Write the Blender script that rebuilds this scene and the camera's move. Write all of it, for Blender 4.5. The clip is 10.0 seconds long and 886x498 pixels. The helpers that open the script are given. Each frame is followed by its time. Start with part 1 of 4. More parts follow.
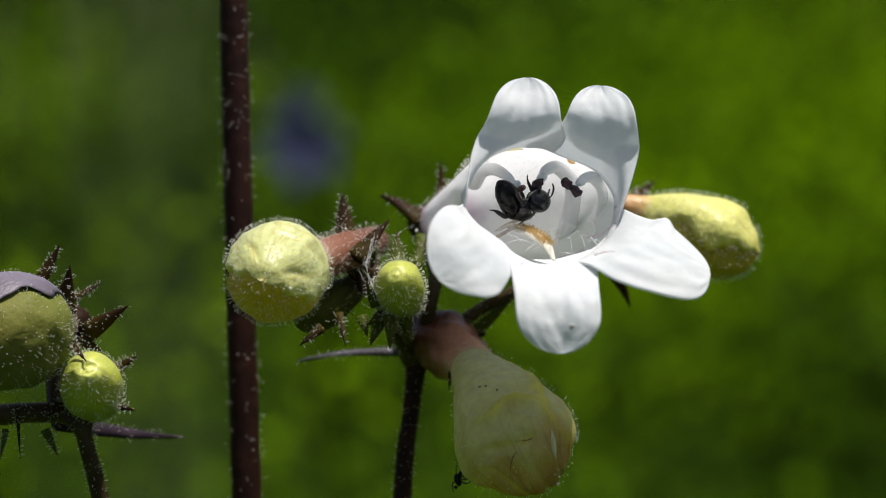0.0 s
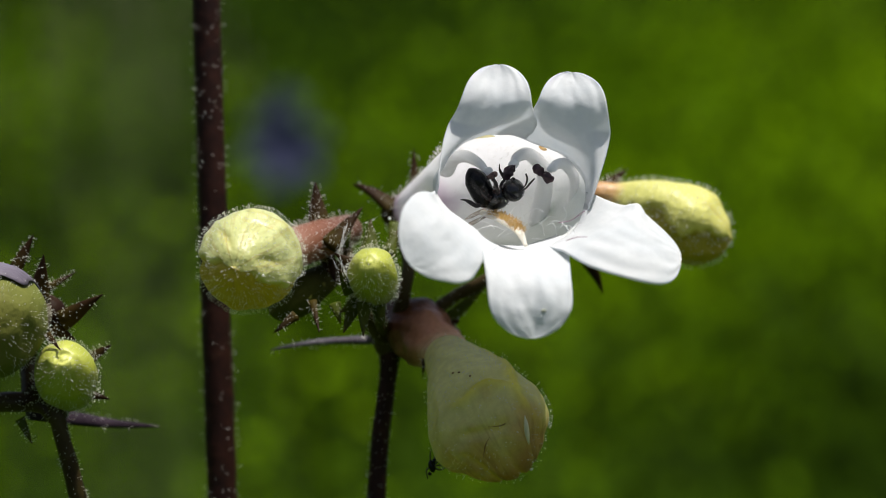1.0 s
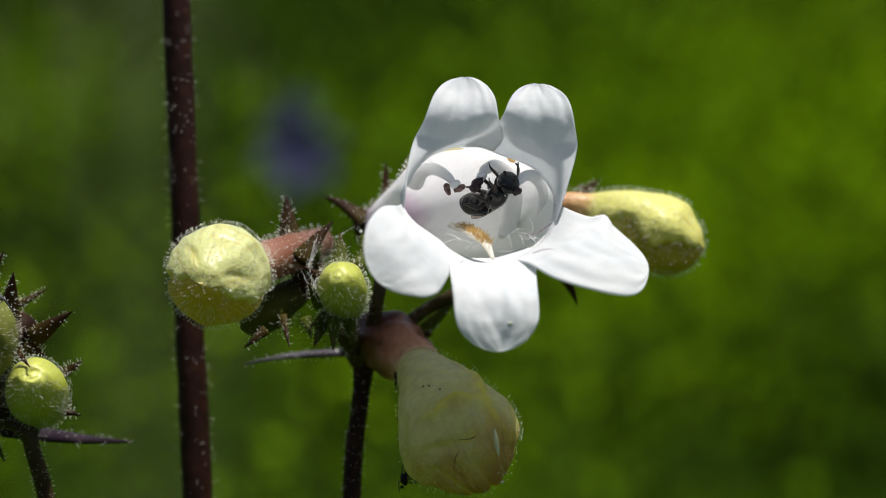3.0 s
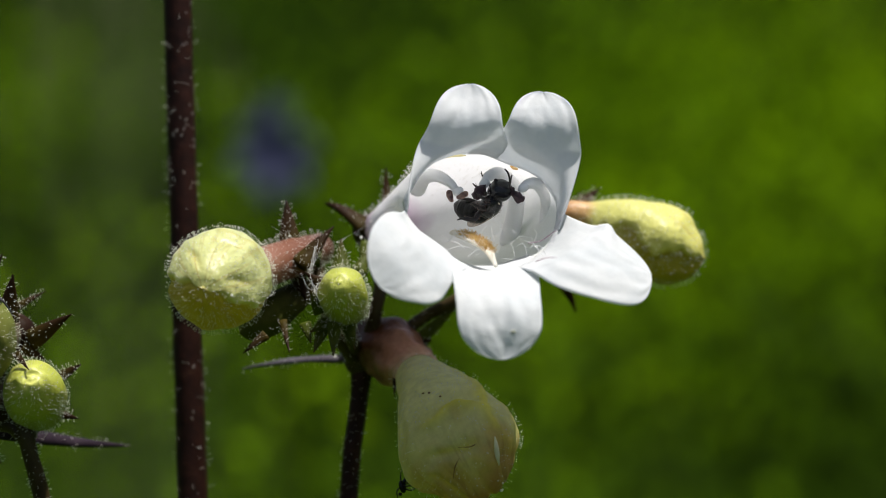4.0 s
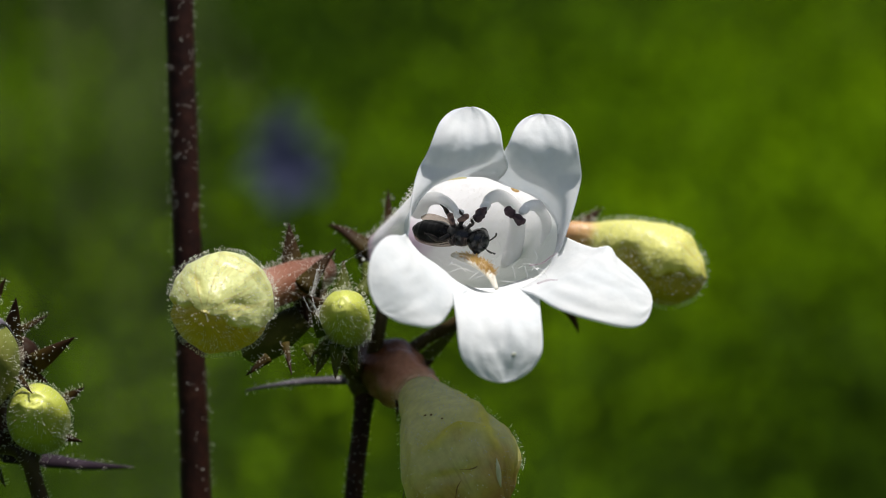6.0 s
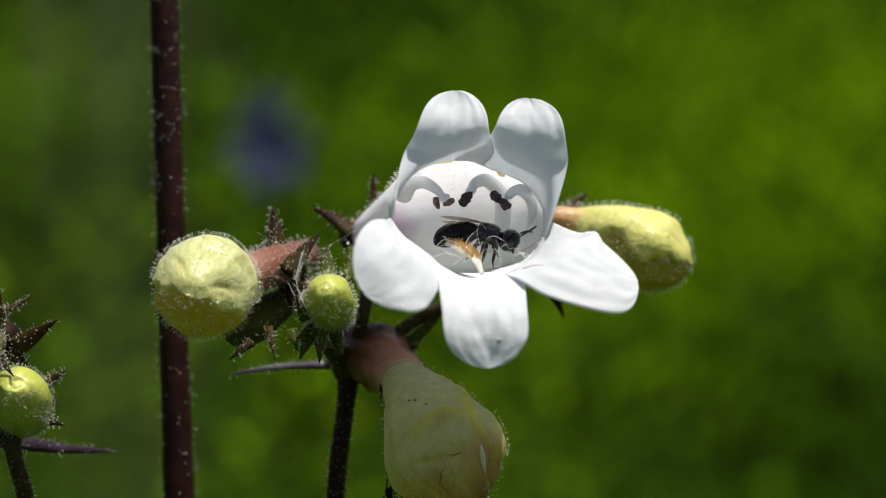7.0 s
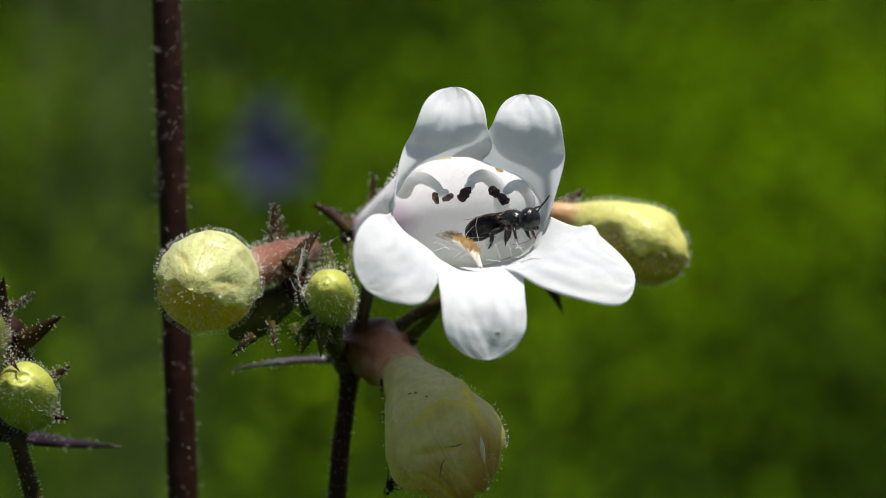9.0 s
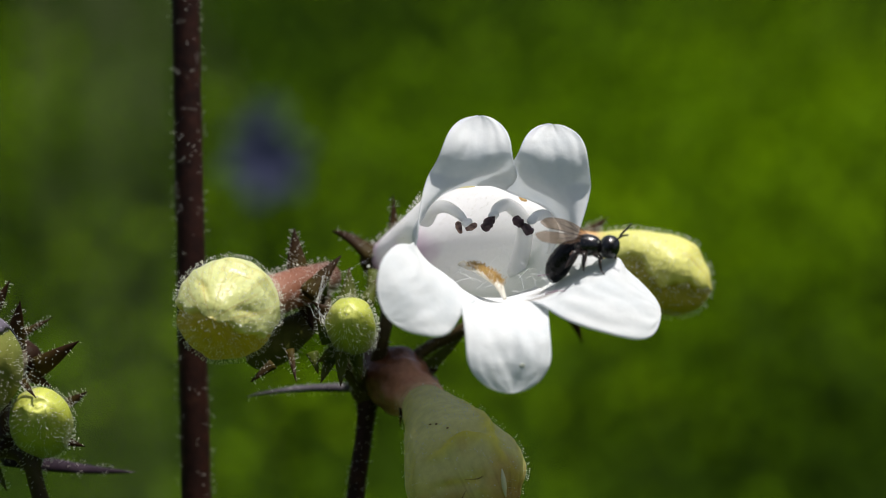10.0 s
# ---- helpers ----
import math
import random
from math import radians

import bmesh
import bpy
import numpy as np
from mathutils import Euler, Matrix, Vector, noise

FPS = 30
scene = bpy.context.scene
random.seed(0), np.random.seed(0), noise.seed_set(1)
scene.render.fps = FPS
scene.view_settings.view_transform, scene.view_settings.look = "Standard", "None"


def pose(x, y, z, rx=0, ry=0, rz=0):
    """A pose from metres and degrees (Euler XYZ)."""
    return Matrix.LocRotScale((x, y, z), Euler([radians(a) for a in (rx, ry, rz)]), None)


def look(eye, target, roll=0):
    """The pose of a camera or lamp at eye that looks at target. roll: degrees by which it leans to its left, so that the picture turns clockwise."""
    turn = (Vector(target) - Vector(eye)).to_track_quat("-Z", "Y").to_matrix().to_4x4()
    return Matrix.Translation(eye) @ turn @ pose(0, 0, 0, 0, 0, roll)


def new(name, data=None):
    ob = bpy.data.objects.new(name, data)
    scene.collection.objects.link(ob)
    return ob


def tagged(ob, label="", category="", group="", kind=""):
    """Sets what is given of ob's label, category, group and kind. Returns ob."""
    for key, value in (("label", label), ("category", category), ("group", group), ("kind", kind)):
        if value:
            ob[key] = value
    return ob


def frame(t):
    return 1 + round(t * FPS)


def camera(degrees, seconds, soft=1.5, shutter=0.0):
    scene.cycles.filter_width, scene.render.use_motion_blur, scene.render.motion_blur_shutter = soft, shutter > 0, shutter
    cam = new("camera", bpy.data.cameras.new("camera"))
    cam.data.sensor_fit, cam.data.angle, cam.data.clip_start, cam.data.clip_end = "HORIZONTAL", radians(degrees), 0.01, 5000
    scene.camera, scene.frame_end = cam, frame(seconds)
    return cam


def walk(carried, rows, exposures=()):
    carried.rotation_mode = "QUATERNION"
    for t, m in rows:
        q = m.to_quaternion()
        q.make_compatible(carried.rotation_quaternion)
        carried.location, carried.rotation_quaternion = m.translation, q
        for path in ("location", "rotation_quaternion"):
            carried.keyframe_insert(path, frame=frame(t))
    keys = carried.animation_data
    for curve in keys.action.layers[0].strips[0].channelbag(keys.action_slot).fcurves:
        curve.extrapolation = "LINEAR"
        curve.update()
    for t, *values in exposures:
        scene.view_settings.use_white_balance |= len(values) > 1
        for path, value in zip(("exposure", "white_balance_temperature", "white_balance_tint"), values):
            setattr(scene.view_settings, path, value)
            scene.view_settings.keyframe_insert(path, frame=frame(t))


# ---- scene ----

# ---------------------------------------------------------------- camera
cam = camera(18, 10.0, soft=0.75)
cam.data.dof.use_dof = True
cam.data.dof.focus_distance = 0.201
cam.data.dof.aperture_fstop = 29
PATH = [
    (0, pose(0.00000, -0.19563, 0.04158, 78.000, -0.000, 0.000)),
    (0.5, pose(-0.00169, -0.19495, 0.04121, 77.990, -0.209, -0.193)),
    (1, pose(0.00081, -0.19651, 0.04061, 78.052, 0.249, -0.390)),
    (1.5, pose(0.00596, -0.19842, 0.04098, 78.035, 1.071, -0.205)),
    (2, pose(0.00843, -0.19899, 0.04068, 78.227, 1.406, -0.070)),
    (2.5, pose(0.00677, -0.19736, 0.04114, 78.091, 1.300, 0.007)),
    (4, pose(0.00238, -0.19557, 0.04137, 78.188, 0.135, -0.530)),
    (4.5, pose(0.00500, -0.19788, 0.04119, 78.327, 0.692, -0.364)),
    (5, pose(0.00671, -0.19941, 0.04142, 78.470, 1.141, -0.133)),
    (5.5, pose(0.00633, -0.19897, 0.04224, 78.523, 0.983, 0.039)),
    (6, pose(0.00334, -0.19592, 0.04253, 78.343, 0.421, -0.283)),
    (7.5, pose(0.00308, -0.19474, 0.04223, 77.980, 0.039, -0.608)),
    (8, pose(0.00473, -0.19647, 0.04230, 78.083, 0.251, -0.785)),
    (8.5, pose(0.00483, -0.19822, 0.04232, 78.205, 0.544, -0.783)),
    (9, pose(0.00322, -0.19766, 0.04188, 78.198, 0.298, -0.610)),
    (9.5, pose(0.00131, -0.19617, 0.04299, 78.056, -0.194, -0.548)),
    (10, pose(0.00094, -0.19496, 0.04331, 78.248, -0.406, -0.659)),
]
walk(cam, PATH)

# ---------------------------------------------------------------- light
TO_SUN = Vector((0.22, 0.05, 0.94)).normalized()
world = bpy.data.worlds.new("sky")
scene.world = world
world.use_nodes = True
wn = world.node_tree
sky = wn.nodes.new("ShaderNodeTexSky")
sky.sky_type, sky.sun_disc, sky.dust_density = "NISHITA", False, 4.0
sky.sun_elevation = math.asin(TO_SUN.z)
sky.sun_rotation = math.atan2(TO_SUN.x, TO_SUN.y)
wn.links.new(sky.outputs[0], wn.nodes["Background"].inputs[0])
wn.nodes["Background"].inputs[1].default_value = 0.064
sun = new("sun", bpy.data.lights.new("sun", "SUN"))
sun.data.energy, sun.data.angle, sun.data.color = 4.5, radians(0.53), (1.0, 0.96, 0.9)
sun.matrix_world = look(TO_SUN * 3, (0, 0, 0))
scene.view_settings.exposure = 0.50

# ---------------------------------------------------------------- plan
# The plants are laid out in millimetres on a plan whose y axis lies 12 degrees below the horizon.
SLOPE = Matrix.Rotation(radians(-12), 4, "X")
PLAN = SLOPE @ Matrix.Scale(0.001, 4)
rng = random.Random(11)


def vec(p):
    return Vector(p)


def thing(name, at, label, category, group="", kind=""):
    ob = new(name)
    ob.location = PLAN @ vec(at)
    ob.empty_display_size = 0.002
    return tagged(ob, label, category, group, kind)


def root_place(ob):
    while ob.parent:
        ob = ob.parent
    return ob.location


def mesh_of(bm, name, material, smooth=True):
    me = bpy.data.meshes.new(name)
    bm.to_mesh(me)
    bm.free()
    me.materials.append(material)
    if smooth:
        me.polygons.foreach_set("use_smooth", [True] * len(me.polygons))
    return me


def part(name, bm, material, parent, label="", kind="", smooth=True):
    """One mesh under a thing or a part; bm is in the plan's millimetres."""
    bm.transform(Matrix.Translation(-root_place(parent)) @ PLAN)
    ob = new(name, mesh_of(bm, name, material, smooth))
    ob.parent = parent
    return tagged(ob, label, kind=kind)


def own_part(name, bm, material, parent, label="", at=None):
    """One mesh under a moving thing; bm is in millimetres of the thing's own space."""
    bm.transform(Matrix.Scale(0.001, 4))
    ob = new(name, mesh_of(bm, name, material))
    ob.parent = parent
    if at is not None:
        ob.matrix_basis = at
    return tagged(ob, label)


# ---------------------------------------------------------------- shapes
def spline(points, n):
    """n + 1 samples of a smooth curve through points (any length of tuple)."""
    pts = [np.array(p, float) for p in points]
    pts = [2 * pts[0] - pts[1]] + pts + [2 * pts[-1] - pts[-2]]
    spans = len(pts) - 3
    out = []
    for i in range(n + 1):
        u = i / n * spans
        k = min(int(u), spans - 1)
        u -= k
        a, b, c, d = pts[k:k + 4]
        out.append(0.5 * (2 * b + (c - a) * u + (2 * a - 5 * b + 4 * c - d) * u * u + (3 * b - a - 3 * c + d) * u ** 3))
    return out


def loft(bm, points, radii, sides=14, n=24, hint=(0, -1, 0), lumps=0.0, seed=0, folds=0.0, nfold=5, dent=0.0, scale=0.6, crease=0.0, shelf=None):
    """A closed tapered body along a curve. radii: one number, or (across, thick) pairs, per point.
    hint: the way the flat side faces. folds: lengthwise folds, stronger towards the tip. Stores how far along as an attribute."""
    along = bm.verts.layers.float.get("along") or bm.verts.layers.float.new("along")
    around = bm.verts.layers.float.get("around") or bm.verts.layers.float.new("around")
    hood = bm.verts.layers.float.get("hood") or bm.verts.layers.float.new("hood")
    along, around = bm.verts.layers.float.get("along"), bm.verts.layers.float.get("around")
    centres = [vec(c) for c in spline(points, n)]
    rr = spline([(r, r) if isinstance(r, (int, float)) else r for r in radii], n)
    rings = []
    for i, c in enumerate(centres):
        t = (centres[min(i + 1, n)] - centres[max(i - 1, 0)]).normalized()
        h = vec(hint)
        nrm = (h - t * h.dot(t))
        nrm = nrm.normalized() if nrm.length > 1e-4 else t.orthogonal().normalized()
        side = t.cross(nrm)
        a, b = max(rr[i][0], 1e-3), max(rr[i][1], 1e-3)
        ring = []
        for k in range(sides):
            w = 2 * math.pi * k / sides
            f = 1.0
            s = i / n
            if folds:
                f += folds * s * s * math.cos(nfold * w + 5.0 * s)
            if dent:
                f -= dent * max(0.0, math.cos(w - 1.1)) ** 6 * s
            p = c + side * (a * f * math.cos(w)) + nrm * (b * f * math.sin(w))
            if lumps:
                p += (p - c) * (lumps * noise.noise(p * scale + vec((seed, 3.1 * seed, 0))))
            if crease:
                u = p * 0.42 + vec((7.3 * seed, 0, seed))
                ridge = 1 - 2.4 * abs(noise.noise(u)) - 0.8 * abs(noise.noise(u * 2.3))
                p += (p - c) * (crease * ridge * min(1.0, max(0.0, 3 * s - 0.9)))
            over = 1.0
            if shelf:
                # one petal folded over the rest: raised, with a wavy margin
                th, sign, high = shelf
                wave = 0.13 * noise.noise(vec((s * 7 + seed, 1, 0))) + 0.045 * noise.noise(vec((s * 17, seed, 0))) + 0.02 * noise.noise(p * 0.9)
                g = sign * (abs(k / sides - 0.5) + wave - th)
                over = min(1.0, max(0.0, g / 0.022 + 0.5))
                over = 1 - (1 - over) * min(1.0, max(0.0, (s - 0.36) * 6))
                p += (p - c).normalized() * (high * (over - 1) * (1 + 2.0 * max(0.0, 0.5 - abs(g) * 8)))
            v = bm.verts.new(p)
            v[along] = s
            v[hood] = over
            v[around] = abs(k / sides - 0.5)
            ring.append(v)
        rings.append(ring)
    for r0, r1 in zip(rings, rings[1:]):
        for k in range(sides):
            bm.faces.new((r0[k], r1[k], r1[(k + 1) % sides], r0[(k + 1) % sides]))
    bm.faces.new(rings[0])
    bm.faces.new(rings[-1][::-1])
    return bm


def blob(bm, centre, size, axis=(1, 0, 0), hint=(0, 0, 1), sides=14, n=12, lumps=0.0, seed=0, power=0.5, scale=0.6):
    """An egg-shaped body: size is (half length, half width, half height)."""
    a = vec(axis).normalized()
    pts, rad = [], []
    for i in range(n + 1):
        s = -math.cos(math.pi * i / n)
        pts.append(tuple(vec(centre) + a * (size[0] * s)))
        w = max(0.0, 1 - s * s) ** power
        rad.append((size[1] * w + 1e-3, size[2] * w + 1e-3))
    return loft(bm, pts, rad, sides, n, hint, lumps, seed, scale=scale)


def sheet(bm, grid, thick):
    """A thin sheet with real thickness from a grid of places."""
    along = bm.verts.layers.float.get("along") or bm.verts.layers.float.new("along")
    across = bm.verts.layers.float.get("across") or bm.verts.layers.float.new("across")
    along = bm.verts.layers.float.get("along")
    n, m = len(grid), len(grid[0])
    norms = []
    for i in range(n):
        row = []
        for j in range(m):
            u = grid[min(i + 1, n - 1)][j] - grid[max(i - 1, 0)][j]
            v = grid[i][min(j + 1, m - 1)] - grid[i][max(j - 1, 0)]
            c = u.cross(v)
            row.append(c.normalized() if c.length > 1e-9 else vec((0, -1, 0)))
        norms.append(row)
    layers = []
    for sgn in (-0.5, 0.5) if thick else (0,):
        rows = []
        for i in range(n):
            row = []
            for j in range(m):
                v = bm.verts.new(grid[i][j] + norms[i][j] * (thick * sgn))
                v[along] = i / (n - 1)
                v[across] = j / (m - 1)
                row.append(v)
            rows.append(row)
        layers.append(rows)
    if not thick:
        a = layers[0]
        for i in range(n - 1):
            for j in range(m - 1):
                bm.faces.new((a[i][j], a[i][j + 1], a[i + 1][j + 1], a[i + 1][j]))
        return bm
    a, b = layers
    for i in range(n - 1):
        for j in range(m - 1):
            bm.faces.new((a[i][j], a[i][j + 1], a[i + 1][j + 1], a[i + 1][j]))
            bm.faces.new((b[i][j], b[i + 1][j], b[i + 1][j + 1], b[i][j + 1]))
    edge = [(i, 0) for i in range(n)] + [(n - 1, j) for j in range(1, m)] + [(i, m - 1) for i in range(n - 2, -1, -1)] + [(0, j) for j in range(m - 2, 0, -1)]
    for (i, j), (k, l) in zip(edge, edge[1:] + edge[:1]):
        bm.faces.new((a[i][j], a[k][l], b[k][l], b[i][j]))
    return bm


def add_hair(bm, p, way, length, width, gland):
    """One hair: a thin bent spike with a small round drop at its end."""
    way = way.normalized()
    s = way.orthogonal().normalized()
    t = way.cross(s)
    tip = p + way * length
    ring = [bm.verts.new(p + (s * math.cos(a) + t * math.sin(a)) * width) for a in (0, 2.09, 4.19)]
    end = [bm.verts.new(tip + (s * math.cos(a) + t * math.sin(a)) * width * 0.6) for a in (0, 2.09, 4.19)]
    for k in range(3):
        bm.faces.new((ring[k], ring[(k + 1) % 3], end[(k + 1) % 3], end[k]))
    if gland > 0:
        eq = [bm.verts.new(tip + (s * math.cos(a) + t * math.sin(a)) * gland) for a in (0, 1.571, 3.142, 4.712)]
        lo, hi = bm.verts.new(tip - way * gland), bm.verts.new(tip + way * gland)
        for k in range(4):
            bm.faces.new((eq[k], eq[(k + 1) % 4], hi))
            bm.faces.new((eq[(k + 1) % 4], eq[k], lo))


def hairs_on(src, count, length, width, gland, seed, where=None, spread=0.35):
    """Hairs scattered over the faces of a body (in the plan), as a bmesh."""
    r = random.Random(seed)
    src.normal_update()
    faces = [f for f in src.faces if len(f.verts) == 4 and (where is None or where(f.calc_center_median()))]
    areas = np.cumsum([f.calc_area() for f in faces])
    bm = bmesh.new()
    for _ in range(count):
        f = faces[min(int(np.searchsorted(areas, r.random() * areas[-1])), len(faces) - 1)]
        a, b, c, d = (v.co for v in f.verts)
        u, v = r.random(), r.random()
        p = a.lerp(b, u).lerp(d.lerp(c, u), v)
        way = f.normal + vec((r.uniform(-1, 1), r.uniform(-1, 1), r.uniform(-1, 1))) * spread
        add_hair(bm, p, way, length * r.uniform(0.55, 1.2), width, gland * r.uniform(0.7, 1.2))
    return bm


# ---------------------------------------------------------------- materials
def surface(name, stops, scale=900.0, rough=0.55, bump=0.25, translucent=0.0, by="noise", vary=0.25, grain=5000.0, spec=0.4, coat=0.0, metal=0.0, thin=(1, 1, 1), sheen=0.0, streak=None, under=None, veins=0.0, clear=0.0):
    """A procedural surface. stops: (place, colour) pairs of a ramp that follows noise, the place along the body, or chance by piece."""
    m = bpy.data.materials.new(name)
    m.use_nodes = True
    nt = m.node_tree
    bsdf, out = nt.nodes["Principled BSDF"], nt.nodes["Material Output"]
    tex = nt.nodes.new("ShaderNodeTexCoord")
    big, fine = nt.nodes.new("ShaderNodeTexNoise"), nt.nodes.new("ShaderNodeTexNoise")
    big.inputs["Scale"].default_value, big.inputs["Detail"].default_value = scale, 5
    fine.inputs["Scale"].default_value, fine.inputs["Detail"].default_value = grain, 3
    nt.links.new(tex.outputs["Object"], big.inputs["Vector"])
    nt.links.new(tex.outputs["Object"], fine.inputs["Vector"])
    ramp = nt.nodes.new("ShaderNodeValToRGB")
    els = ramp.color_ramp.elements
    while len(els) < len(stops):
        els.new(0.5)
    for e, (at, c) in zip(els, stops):
        e.position, e.color = at, (*c, 1)
    mixv = nt.nodes.new("ShaderNodeMath")
    mixv.operation = "MULTIPLY_ADD"
    shift = nt.nodes.new("ShaderNodeMath")
    shift.operation = "SUBTRACT"
    nt.links.new(big.outputs["Fac"], shift.inputs[0])
    shift.inputs[1].default_value = 0.5
    if by == "along":
        src = nt.nodes.new("ShaderNodeAttribute")
        src.attribute_name = "along"
        nt.links.new(shift.outputs[0], mixv.inputs[0])
        mixv.inputs[1].default_value = vary
        nt.links.new(src.outputs["Fac"], mixv.inputs[2])
        nt.links.new(mixv.outputs[0], ramp.inputs["Fac"])
    elif by == "island":
        src = nt.nodes.new("ShaderNodeNewGeometry")
        nt.links.new(shift.outputs[0], mixv.inputs[0])
        mixv.inputs[1].default_value = vary
        nt.links.new(src.outputs["Random Per Island"], mixv.inputs[2])
        nt.links.new(mixv.outputs[0], ramp.inputs["Fac"])
    elif by == "patch":
        src = nt.nodes.new("ShaderNodeNewGeometry")
        mixv.inputs[1].default_value = 0.35
        nt.links.new(src.outputs["Random Per Island"], mixv.inputs[0])
        wide = nt.nodes.new("ShaderNodeMath")
        wide.operation = "MULTIPLY_ADD"
        nt.links.new(big.outputs["Fac"], wide.inputs[0])
        wide.inputs[1].default_value, wide.inputs[2].default_value = 1.8, -0.58
        nt.links.new(wide.outputs[0], mixv.inputs[2])
        nt.links.new(mixv.outputs[0], ramp.inputs["Fac"])
    else:
        nt.links.new(big.outputs["Fac"], ramp.inputs["Fac"])
    tone = nt.nodes.new("ShaderNodeHueSaturation")
    fac = nt.nodes.new("ShaderNodeMath")
    fac.operation = "MULTIPLY_ADD"
    nt.links.new(fine.outputs["Fac"], fac.inputs[0])
    fac.inputs[1].default_value, fac.inputs[2].default_value = vary * 0.8, 1 - vary * 0.4
    nt.links.new(fac.outputs[0], tone.inputs["Value"])
    colour = ramp.outputs["Color"]
    if under:
        # the side that the folded petal leaves bare, and folds with shading coloured in
        a3 = nt.nodes.new("ShaderNodeAttribute")
        a3.attribute_name = "hood"
        both = nt.nodes.new("ShaderNodeMath")
        both.operation = "SUBTRACT"
        both.inputs[0].default_value = 1.0
        nt.links.new(a3.outputs["Fac"], both.inputs[1])
        gold = nt.nodes.new("ShaderNodeMix")
        gold.data_type = "RGBA"
        nt.links.new(both.outputs[0], gold.inputs["Factor"])
        nt.links.new(colour, gold.inputs["A"])
        gold.inputs["B"].default_value = (*under, 1)
        colour = gold.outputs["Result"]
    if streak:
        # lengthwise veins that grow stronger towards the tip
        a1, a2 = nt.nodes.new("ShaderNodeAttribute"), nt.nodes.new("ShaderNodeAttribute")
        a1.attribute_name, a2.attribute_name = "around", "along"
        place = nt.nodes.new("ShaderNodeCombineXYZ")
        nt.links.new(a1.outputs["Fac"], place.inputs[0])
        nt.links.new(a2.outputs["Fac"], place.inputs[1])
        grow = nt.nodes.new("ShaderNodeMapping")
        grow.inputs["Scale"].default_value = (46, 3.2, 1)
        nt.links.new(place.outputs[0], grow.inputs["Vector"])
        lines = nt.nodes.new("ShaderNodeTexNoise")
        lines.inputs["Scale"].default_value, lines.inputs["Detail"].default_value, lines.inputs["Distortion"].default_value = 1.0, 3, 0.6
        nt.links.new(grow.outputs[0], lines.inputs["Vector"])
        pick = nt.nodes.new("ShaderNodeMapRange")
        pick.inputs["From Min"].default_value, pick.inputs["From Max"].default_value = 0.52, 0.68
        nt.links.new(lines.outputs["Fac"], pick.inputs["Value"])
        tip = nt.nodes.new("ShaderNodeMapRange")
        tip.inputs["From Min"].default_value, tip.inputs["From Max"].default_value, tip.inputs["To Max"].default_value = 0.45, 0.95, 0.75
        nt.links.new(a2.outputs["Fac"], tip.inputs["Value"])
        amount = nt.nodes.new("ShaderNodeMath")
        amount.operation = "MULTIPLY"
        nt.links.new(pick.outputs[0], amount.inputs[0])
        nt.links.new(tip.outputs[0], amount.inputs[1])
        vein = nt.nodes.new("ShaderNodeMix")
        vein.data_type = "RGBA"
        nt.links.new(amount.outputs[0], vein.inputs["Factor"])
        nt.links.new(colour, vein.inputs["A"])
        vein.inputs["B"].default_value = (*streak, 1)
        colour = vein.outputs["Result"]
    nt.links.new(colour, tone.inputs["Color"])
    nt.links.new(tone.outputs["Color"], bsdf.inputs["Base Color"])
    bsdf.inputs["Roughness"].default_value = rough
    bsdf.inputs["Specular IOR Level"].default_value = spec
    bsdf.inputs["Coat Weight"].default_value = coat
    bsdf.inputs["Metallic"].default_value = metal
    bsdf.inputs["Sheen Weight"].default_value = sheen
    if bump:
        b = nt.nodes.new("ShaderNodeBump")
        b.inputs["Strength"].default_value = bump
        b.inputs["Distance"].default_value = 0.06 / scale
        add = nt.nodes.new("ShaderNodeMath")
        add.operation = "ADD"
        nt.links.new(big.outputs["Fac"], add.inputs[0])
        nt.links.new(fine.outputs["Fac"], add.inputs[1])
        height = add.outputs[0]
        if veins:
            # fine ribs that run out along the petal, fanned by its own coordinates
            va, vb = nt.nodes.new("ShaderNodeAttribute"), nt.nodes.new("ShaderNodeAttribute")
            va.attribute_name, vb.attribute_name = "across", "along"
            at = nt.nodes.new("ShaderNodeCombineXYZ")
            nt.links.new(va.outputs["Fac"], at.inputs[0])
            nt.links.new(vb.outputs["Fac"], at.inputs[1])
            fan = nt.nodes.new("ShaderNodeMapping")
            fan.inputs["Scale"].default_value = (13, 2.2, 1)
            nt.links.new(at.outputs[0], fan.inputs["Vector"])
            ribs = nt.nodes.new("ShaderNodeTexNoise")
            ribs.inputs["Scale"].default_value, ribs.inputs["Detail"].default_value, ribs.inputs["Distortion"].default_value = 1.0, 2, 0.8
            nt.links.new(fan.outputs[0], ribs.inputs["Vector"])
            more = nt.nodes.new("ShaderNodeMath")
            more.operation = "MULTIPLY_ADD"
            nt.links.new(ribs.outputs["Fac"], more.inputs[0])
            more.inputs[1].default_value = veins
            nt.links.new(height, more.inputs[2])
            height = more.outputs[0]
        nt.links.new(height, b.inputs["Height"])
        nt.links.new(b.outputs["Normal"], bsdf.inputs["Normal"])
    if translucent:
        tr = nt.nodes.new("ShaderNodeBsdfTranslucent")
        tint = nt.nodes.new("ShaderNodeMix")
        tint.data_type, tint.blend_type = "RGBA", "MULTIPLY"
        tint.inputs["Factor"].default_value = 1.0
        nt.links.new(tone.outputs["Color"], tint.inputs["A"])
        tint.inputs["B"].default_value = (*thin, 1)
        nt.links.new(tint.outputs["Result"], tr.inputs["Color"])
        mx = nt.nodes.new("ShaderNodeMixShader")
